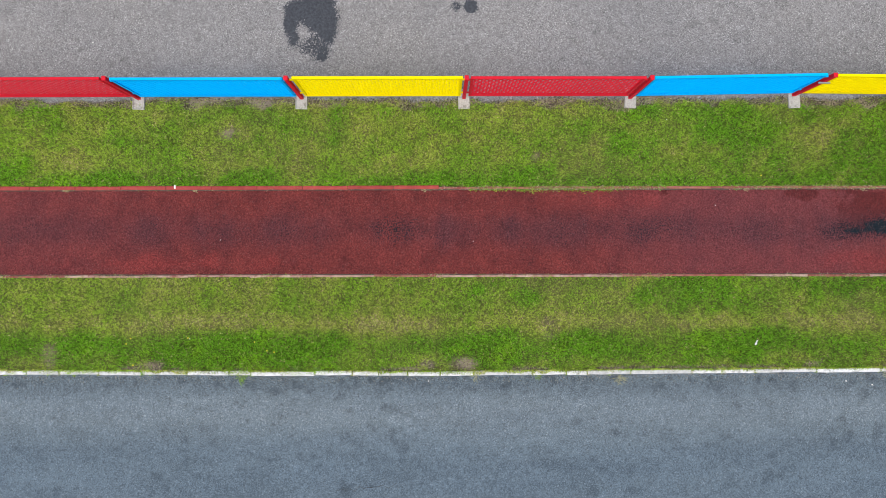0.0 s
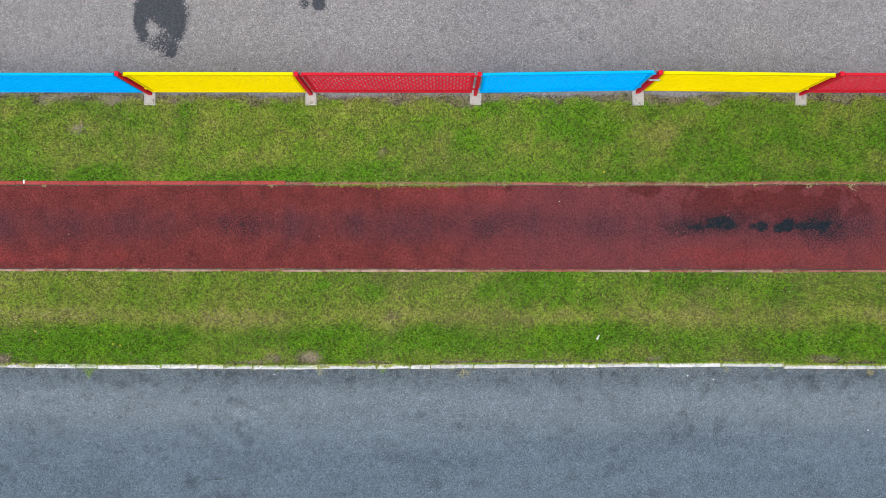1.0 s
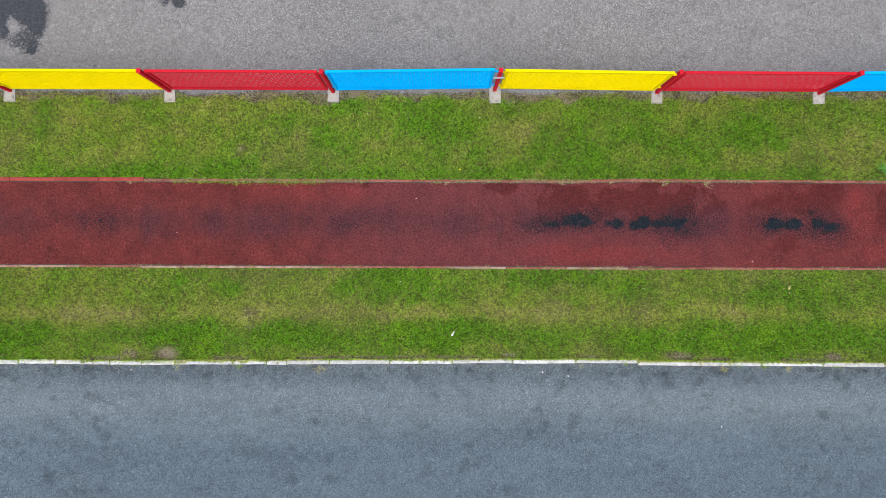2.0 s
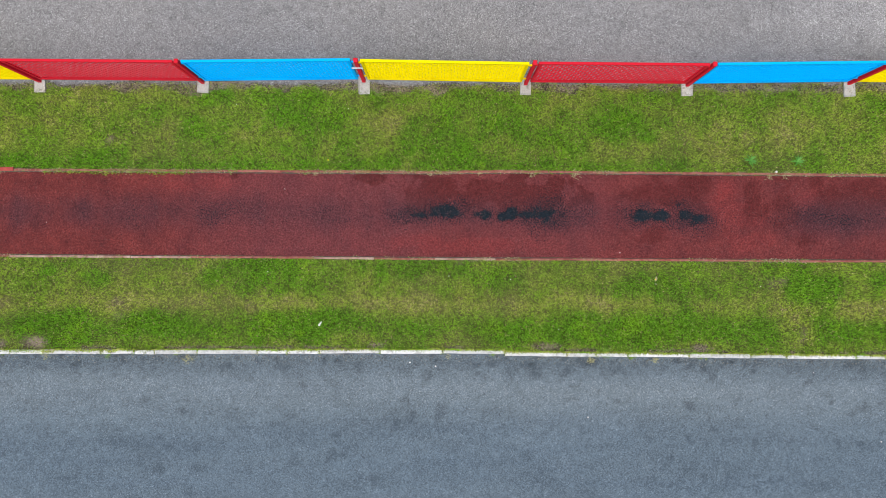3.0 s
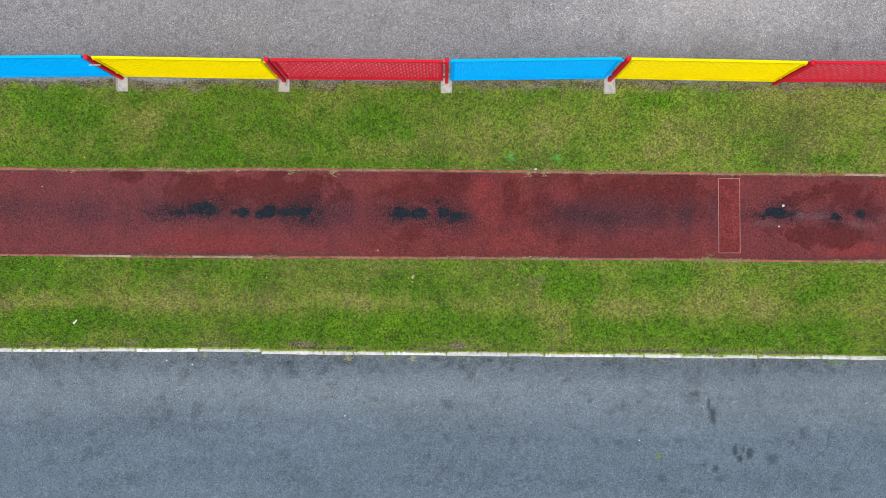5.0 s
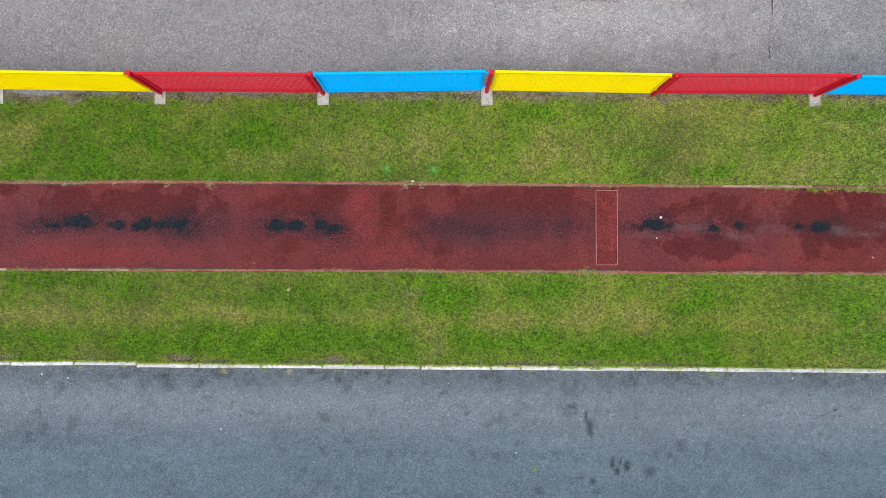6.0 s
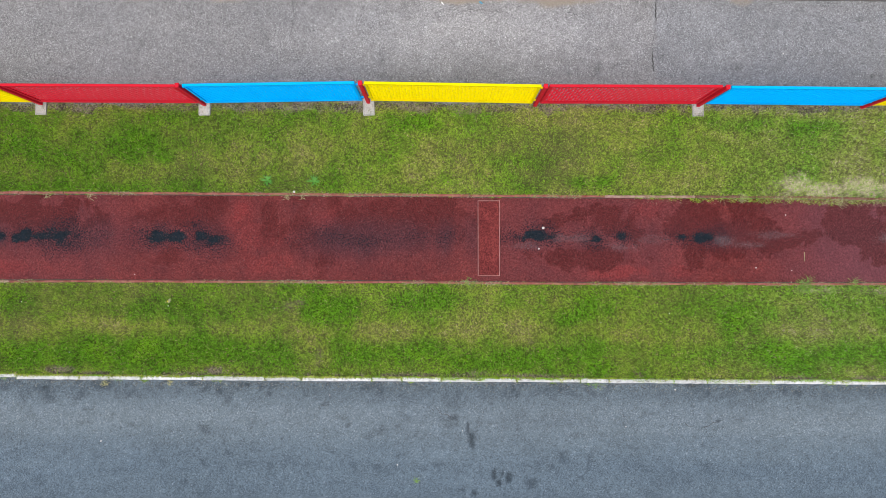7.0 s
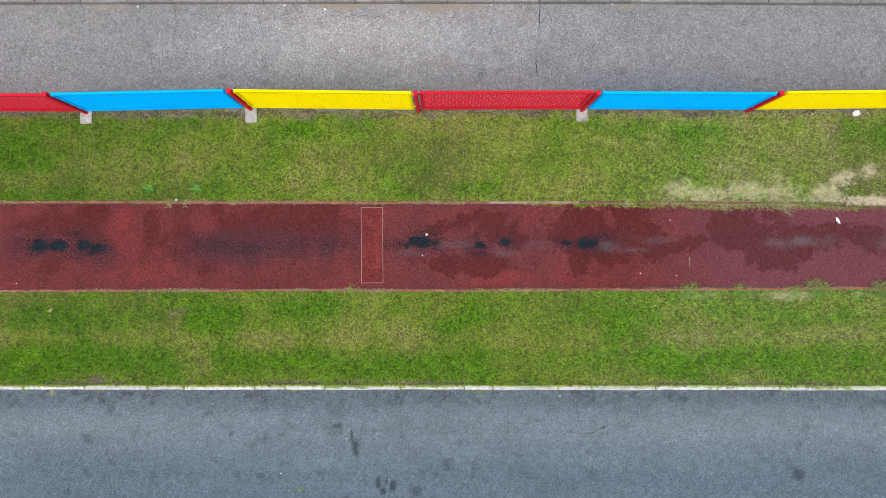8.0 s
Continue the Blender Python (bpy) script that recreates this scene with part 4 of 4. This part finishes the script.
def row_of_stones(parent, name, joints, line, width, height, top, mat_of, joint=0.006, bevel=0.006, rough=0.0025, wander=0.004):
    for a, b in zip(joints, joints[1:]):
        mid = (a + b) / 2
        ya, yb = float(line(a + 0.02)), float(line(b - 0.02))
        ob = new(name, stone_mesh(name, b - a - joint, width, height, mat_of(mid), bevel, rough))
        ob.parent = parent
        ob.matrix_world = pose(mid, (ya + yb) / 2 + random.uniform(-wander, wander), top + random.uniform(-wander, wander), 0, 0, math.degrees(math.atan2(yb - ya, b - a)) + random.uniform(-0.25, 0.25))


def strip(name, line, half, z0, z1, mat, label, category):
    """A continuous bed under a row of stones."""
    bm = bmesh.new()
    rings = []
    for x in np.arange(X0, X1 + 0.01, 0.5):
        y = float(line(x))
        rings.append([bm.verts.new((x, y + s * half, z)) for s, z in ((-1, z0), (1, z0), (1, z1), (-1, z1))])
    for p, q in zip(rings, rings[1:]):
        for a in range(4):
            b = (a + 1) % 4
            bm.faces.new((p[a], p[b], q[b], q[a]))
    bm.faces.new(rings[0]), bm.faces.new(rings[-1])
    bmesh.ops.recalc_face_normals(bm, faces=bm.faces)
    return tagged(new(name, mesh_of(name, bm, mat)), label, category, kind="structure")


KERB_JOINTS = [-9.8, -8.8, -7.8, -6.8, -5.8, -5.2, -4.68, -4.04, -3.35, -2.62, -1.95, -1.6, -0.57, 0.03, 0.45, 0.92, 1.44, 1.98, 2.92, 3.47, 3.80, 4.50, 5.48, 5.97, 6.50, 7.49, 8.51, 9.53, 10.55, 11.03, 11.55, 12.55, 13.55, 14.15, 15.28, 15.77,
               16.41, 17.63, 18.66, 19.12, 20.17, 20.71, 21.74, 22.74, 23.74, 24.84, 25.84, 26.84, 27.84, 28.84, 29.84]
kerb = strip("kerb_south", kerb_line, 0.034, -0.14, -0.02, BEDDING, "low kerb of chipped white-painted stones along the road", "kerb")
row_of_stones(kerb, "kerb_stone", KERB_JOINTS, kerb_line, 0.068, 0.15, 0.022, lambda x: WHITE_KERB, 0.014, 0.009, 0.0035, 0.006)

# moss and grass in the joints of the white kerb
count = 45
jx = np.repeat(np.array(KERB_JOINTS[2:-2]), count) + 0.022 * rng.standard_normal((len(KERB_JOINTS) - 4) * count)
jy = kerb_line(jx) + 0.04 - 0.075 * rng.random(len(jx))
blades("grass", jx, jy, 0.012 + 0.022 * rng.random(len(jx)), np.radians(45 + 40 * rng.random(len(jx))), 0.004 + 0.004 * rng.random(len(jx)),
       blade_tint(jx, jy, np.clip(fbm(jx, jx * 0, 0.9, 2, 107) * 1.3, 0, 1), len(jx)), "short grass and moss growing in the kerb joints", 0.02)

north_edge = strip("edging_north", lambda x: runway_north(x) + 0.033, 0.045, -0.1, -0.012, BEDDING, "narrow red-painted concrete edging of the runway, faded further on", "edging")
north_joints = [round(-9.6 + 0.735 * k, 3) for k in range(47)]
row_of_stones(north_edge, "edging_stone", [x for x in north_joints if x < 2.0], lambda x: runway_north(x) + 0.035, 0.060, 0.12, 0.016, lambda x: EDGE_RED, 0.005)
row_of_stones(north_edge, "edging_stone", [x for x in north_joints if x > 1.4], lambda x: runway_north(x) + 0.026, 0.037, 0.12, 0.010, lambda x: EDGE_PALE if random.random() < 0.07 else EDGE_SOILED if x > 19.5 else EDGE_WORN, 0.007, 0.006, 0.004, 0.005)
south_edge = strip("edging_south", lambda x: runway_south(x) - 0.026, 0.035, -0.1, -0.012, BEDDING, "narrow faded red concrete edging of the runway", "edging")
row_of_stones(south_edge, "edging_stone", [round(-9.62 + 1.0 * k, 3) for k in range(40)], lambda x: runway_south(x) - 0.023, 0.036, 0.12, 0.008, lambda x: EDGE_PALE if random.random() < (0.62 if x < 7 else 0.06) else EDGE_WORN, 0.007, 0.006, 0.004, 0.004)
far_kerb = strip("kerb_north", lambda x: north_kerb_line(x) + 0.08, 0.06, -0.14, -0.02, BEDDING, "grey concrete kerb along the far side of the asphalt yard", "kerb")
row_of_stones(far_kerb, "kerb_stone", [round(-9.9 + 0.745 * k, 3) for k in range(54)], lambda x: north_kerb_line(x) + 0.078, 0.15, 0.18, 0.09, lambda x: GREY_KERB, 0.008, 0.012, 0.003)

# ---------------------------------------------------------------- take-off board
board = thing("takeoff_board", "rubber-topped take-off board in a thin metal frame, set in the runway", "take-off board", m=pose(17.1745, 0, 0.0, 0, 0, 0.2))
part("insert", box(-0.168, 0.168, -0.604, 0.604, -0.05, 0.009, 0.003), BOARD_RUBBER, board, "orange-red rubber inlay")
for sx in (-1, 1):
    part("frame_bar", box(sx * 0.174 - 0.0047, sx * 0.174 + 0.0047, -0.6158, 0.6158, -0.05, 0.012, 0.002), ALLOY, board)
    part("frame_bar", box(-0.1682, 0.1682, sx * 0.61 - 0.0047, sx * 0.61 + 0.0047, -0.05, 0.012, 0.002), ALLOY, board)


# ---------------------------------------------------------------- small things on the ground
def clump_mesh(name, count, spread, length, lean_a, lean_b, width, mat, bend=0.3):
    """A tuft: leaves that spring from one root, each of two bent segments."""
    bm = bmesh.new()
    for k in range(count):
        a = random.uniform(0, 2 * math.pi)
        r = spread * math.sqrt(random.random())
        root = Vector((r * math.cos(a * 3.1), r * math.sin(a * 3.1), 0))
        ln, le, w = length * random.uniform(0.55, 1.1), radians(random.uniform(lean_a, lean_b)), width * random.uniform(0.7, 1.2)
        way, across = Vector((math.cos(a), math.sin(a), 0)), Vector((-math.sin(a), math.cos(a), 0)) * w / 2
        mid = root + way * ln * 0.5 * math.sin(le) + Vector((0, 0, ln * 0.5 * math.cos(le)))
        le2 = min(le + bend, 1.52)
        tip = mid + way * ln * 0.5 * math.sin(le2) + Vector((0, 0, ln * 0.5 * math.cos(le2)))
        v = [bm.verts.new(c) for c in (root - across * 0.6, root + across * 0.6, mid + across, mid - across, tip + across * 0.15, tip - across * 0.15)]
        bm.faces.new((v[0], v[1], v[2], v[3]))
        bm.faces.new((v[3], v[2], v[4], v[5]))
    return mesh_of(name, bm, mat)


TUFT_LEAF = plain_material("tuft_leaf", (0.10, 0.22, 0.025), (0.22, 0.36, 0.06), 0.6, 60.0)
DRY_LEAF = plain_material("dry_tuft_leaf", (0.26, 0.27, 0.11), (0.42, 0.40, 0.22), 0.7, 60.0)
TUFTS = [(-1.75, -2.37, 0.09), (18.93, -2.34, 0.10), (16.84, -0.72, 0.11), (22.35, -0.74, 0.13), (23.11, -0.75, 0.12), (24.25, -0.74, 0.16), (24.5, -0.75, 0.13), (25.45, -0.76, 0.18), (16.01, -3.92, 0.05), (3.0, -2.33, 0.06), (5.0, 0.72, 0.07), (6.25, 0.71, 0.06), (13.6, -0.74, 0.06), (18.8, -2.33, 0.07), (11.15, -2.23, 0.10), (11.6, -2.24, 0.07), (8.2, -2.21, 0.06), (9.35, -2.23, 0.08), (22.25, -0.76, 0.10), (24.0, -0.76, 0.10), (24.38, -0.73, 0.14), (25.3, -0.75, 0.14), (25.6, -0.74, 0.15), (-0.55, -2.23, 0.07), (6.0, -2.23, 0.06), (14.1, -2.26, 0.07)]
DRY_TUFTS = [(4.33, -2.38, 0.09), (10.68, 0.70, 0.09), (13.9, 0.69, 0.09), (14.15, 0.69, 0.08), (-2.5, 0.69, 0.05), (-4.6, 0.69, 0.05), (22.9, 0.62, 0.11), (23.9, 0.60, 0.12), (21.3, 0.66, 0.08), (12.0, -2.36, 0.06), (2.0, -2.36, 0.06), (8.6, -2.32, 0.05), (10.95, -2.36, 0.06), (1.2, 0.69, 0.05), (9.1, 0.69, 0.05), (9.97, 0.69, 0.06), (14.92, 0.69, 0.05), (8.3, 0.68, 0.05), (6.4, 0.68, 0.05), (3.3, 0.68, 0.05)]
for rows, mat, label in ((TUFTS, TUFT_LEAF, "green grass tuft growing over the edge"), (DRY_TUFTS, DRY_LEAF, "dry straw-coloured grass tuft growing in a joint")):
    for x, y, size in rows:
        ob = new("grass_tuft", clump_mesh("grass_tuft", 70 if x > 21 else 46, size * 0.7, size * (1.3 if x > 21 else 1.0), 35, 78, 0.0045 if x > 21 else 0.006, mat))
        ob.location = (x, y, -0.012 if y > -2.3 else -0.03)
        tagged(ob, label, "grass tuft", "grass tufts at the edges")

for x, y, size in ((13.57, 0.93, 0.12), (14.33, 0.91, 0.13)):
    ob = new("weed", clump_mesh("weed", 26, 0.012, size, 55, 76, 0.020, WEED, 0.2))
    ob.location = (x, y, 0.025)
    tagged(ob, "bright green weed rosette with narrow leaves in the grass", "weed", "weeds in the grass")


def flower(kind, x, y, size, mat, label):
    """A flower head of many small petals on a short stalk."""
    bm = bmesh.new()
    for k in range(14):
        a = 2 * math.pi * k / 14 + random.uniform(-0.1, 0.1)
        u, w = Vector((math.cos(a), math.sin(a), 0)), Vector((-math.sin(a), math.cos(a), 0))
        v = [bm.verts.new(c) for c in (u * size * 0.1 - w * size * 0.06, u * size * 0.1 + w * size * 0.06, u * size * 0.5 + w * size * 0.11 + Vector((0, 0, 0.003)), u * size * 0.5 - w * size * 0.11 + Vector((0, 0, 0.003)))]
        bm.faces.new(v)
    bmesh.ops.create_cone(bm, cap_ends=True, segments=8, radius1=size * 0.16, radius2=size * 0.10, depth=0.008)
    ob = thing(kind, label, kind, kind + "s in the grass", m=pose(x, y, 0, random.uniform(-15, 15), random.uniform(-15, 15), 0))
    stalk = bmesh.new()
    bmesh.ops.create_cone(stalk, cap_ends=True, segments=5, radius1=0.002, radius2=0.0015, depth=0.062, matrix=Matrix.Translation((0, 0, 0.026)))
    part("stalk", stalk, TUFT_LEAF, ob)
    head = part("flower_head", bm, mat, ob)
    head.location = (0, 0, 0.058)


for x, y in ((-3.57, -1.78), (-3.52, -1.70), (-3.48, -2.13), (-2.60, -1.70), (-1.52, -1.75), (-1.34, -1.89), (-1.21, -1.91), (6.62, 0.90), (12.00, -1.03)):
    flower("dandelion", x, y, 0.024, PETALS, "yellow dandelion flower standing in the grass")
for x, y in ((6.94, 1.74), (-2.56, -1.70), (5.64, -0.95), (11.98, -1.10), (10.40, -1.86), (9.62, -1.04), (13.69, -1.14), (8.60, -1.01), (15.68, -1.48), (18.98, -1.37), (23.6, 1.75), (22.4, 1.38), (5.1, 1.8), (20.1, -1.2)):
    flower("daisy", x, y, 0.014, PAPER, "small white daisy standing in the grass")


def pebble(x, y, size, mat=PEBBLE, z=0.0, label="small pale stone lying on the surface"):
    bm = bmesh.new()
    bmesh.ops.create_icosphere(bm, subdivisions=2, radius=size / 2)
    sx, sy, sz = random.uniform(0.7, 1.2), random.uniform(0.7, 1.1), random.uniform(0.5, 0.7)
    for v in bm.verts:
        v.co *= 1 + 0.22 * (noise.noise(v.co * 60 + Vector((x, y, 0))))
        v.co.x, v.co.y, v.co.z = v.co.x * sx, v.co.y * sy, v.co.z * sz
    ob = new("pebble", mesh_of("pebble", bm, mat))
    ob.location = (x, y, z + size * 0.22)
    tagged(ob, label, "pebble", "loose pebbles")


for x, y, size in ((18.06, 0.17, 0.038), (17.99, -0.17, 0.032), (22.01, 0.39, 0.02), (21.52, -0.47, 0.02), (22.10, -0.51, 0.015), (11.42, -0.60, 0.02), (14.00, 0.75, 0.04), (-2.1, -0.12, 0.015), (5.9, 0.42, 0.014), (1.98, -0.15, 0.014)):
    pebble(x, y, size)
for x, y, size in ((10.90, -3.30, 0.03), (15.70, -3.67, 0.03), (16.75, -3.12, 0.02), (8.4, -2.48, 0.025), (14.6, -2.55, 0.02), (1.25, -2.40, 0.025), (7.98, -2.42, 0.03), (20.2, -2.45, 0.02), (19.4, -3.05, 0.02)):
    pebble(x, y, size, z=-0.022)
for x, y, size in ((13.35, 3.92, 0.045), (15.75, 3.93, 0.05), (15.68, 3.95, 0.03), (22.00, 3.04, 0.025), (19.13, 3.93, 0.03), (-4.2, 3.1, 0.03), (21.1, 3.93, 0.03)):
    pebble(x, y, size, z=-0.008)


def scrap(name, outline, mat, x, y, z, turn, label, category, curl=0.01):
    """A crumpled flat piece with some thickness, from a simple tapering outline of half-widths."""
    bm = bmesh.new()
    rings = []
    for k, (u, w) in enumerate(outline):
        lift = curl * math.sin(k * 1.7) + curl
        rings.append([bm.verts.new((u, s * w, lift + zz + abs(s) * curl * 0.4)) for s, zz in ((-1, 0), (0, -curl * 0.5), (1, 0), (1, 0.003), (0, 0.004 - curl * 0.3), (-1, 0.003))])
    for p, q in zip(rings, rings[1:]):
        for a in range(6):
            b = (a + 1) % 6
            bm.faces.new((p[a], p[b], q[b], q[a]))
    bm.faces.new(rings[0]), bm.faces.new(rings[-1])
    bmesh.ops.recalc_face_normals(bm, faces=bm.faces)
    ob = new(name, mesh_of(name, bm, mat))
    ob.matrix_world = pose(x, y, z, 0, 0, turn)
    return tagged(ob, label, category)


scrap("feather", ((-0.06, 0.004), (-0.045, 0.015), (-0.02, 0.024), (0.015, 0.022), (0.04, 0.012), (0.065, 0.003)), PAPER, 24.73, 0.37, 0.004, -60, "white feather lying on the worn runway", "feather", 0.004)
scrap("paper_scrap", ((-0.04, 0.012), (-0.02, 0.018), (0.005, 0.012), (0.03, 0.010), (0.045, 0.006)), PAPER, 6.51, -1.79, 0.03, 58, "crumpled white paper scrap lying in the grass", "litter", 0.014)
scrap("plastic_cup", ((-0.055, 0.03), (-0.03, 0.045), (0.0, 0.05), (0.03, 0.042), (0.055, 0.03)), PAPER, 25.04, 2.11, 0.012, 20, "crushed white plastic cup lying under the fence", "litter", 0.02)
scrap("paper_scrap", ((-0.03, 0.006), (0.0, 0.01), (0.03, 0.005)), PAPER, 16.41, 3.86, -0.006, -50, "thin white paper scrap lying on the asphalt", "litter", 0.004)
scrap("plastic_scrap", ((-0.035, 0.006), (-0.01, 0.016), (0.02, 0.012), (0.035, 0.005)), BLUE_SCRAP, 17.04, 3.87, -0.006, -30, "blue plastic scrap lying on the asphalt by the kerb", "litter", 0.005)
scrap("dry_leaf", ((-0.04, 0.006), (-0.01, 0.022), (0.02, 0.02), (0.045, 0.004)), DRY_LEAF, 12.0, -1.03, 0.03, 70, "curled pale yellow leaf lying on the grass", "leaf", 0.006)
stick = bmesh.new()
bmesh.ops.create_cone(stick, cap_ends=True, segments=6, radius1=0.004, radius2=0.003, depth=0.15, matrix=pose(0, 0, 0.004, 90, 0, 0))
stick_ob = new("stick", mesh_of("stick", stick, DRY_LEAF))
stick_ob.location = (22.31, -0.29, 0.003)
tagged(stick_ob, "thin pale stick lying on the worn runway", "stick")

mark = part("paint_mark", box(-0.013, 0.013, -0.032, 0.032, 0.0, 0.0045, 0.001), WHITE_PAINT, north_edge, "white painted mark")
mark.matrix_world = pose(-2.84, 0.738, 0.016)


def crack(x0, y0, x1, y1, width, wander, z, parent):
    """An open crack: a thin dark wandering seam in the asphalt."""
    bm = bmesh.new()
    rows, steps = [], max(6, int(math.hypot(x1 - x0, y1 - y0) / 0.03))
    side = Vector((y1 - y0, x0 - x1, 0)).normalized()
    for k in range(steps + 1):
        f = k / steps
        c = Vector((x0 + (x1 - x0) * f, y0 + (y1 - y0) * f, 0)) + side * wander * noise.noise(Vector((f * 9 + x0, y0, 0)))
        w = width * (0.35 + 0.65 * math.sin(math.pi * f)) * (0.6 + 0.8 * abs(noise.noise(Vector((f * 23, x0, 5)))))
        rows.append((bm.verts.new(c - side * w), bm.verts.new(c + side * w)))
    for p, q in zip(rows, rows[1:]):
        bm.faces.new((p[0], p[1], q[1], q[0]))
    ob = part("crack", bm, CRACK, parent)
    ob.location = (0, 0, z)


crack(19.91, 3.89, 19.92, 3.55, 0.012, 0.03, 0.001, yard)
crack(19.85, 3.06, 19.87, 2.74, 0.010, 0.03, 0.001, yard)
crack(19.90, 3.5, 19.86, 3.08, 0.003, 0.03, 0.001, yard)
for x0, y0, x1, y1 in ((16.6, 3.75, 17.5, 3.72), (18.4, 3.72, 18.8, 3.62), (14.0, 3.8, 13.9, 3.3), (15.3, 3.9, 15.4, 3.4), (-2.0, 3.75, -1.9, 3.45)):
    crack(x0, y0, x1, y1, 0.0035, 0.08, 0.001, yard)
for x0, y0, x1, y1 in ((-0.25, -4.13, 0.75, -4.06), (20.3, -2.98, 20.5, -3.05), (20.55, -3.1, 20.9, -2.96), (16.2, -2.75, 16.7, -2.95)):
    crack(x0, y0, x1, y1, 0.005, 0.08, -0.012, road)
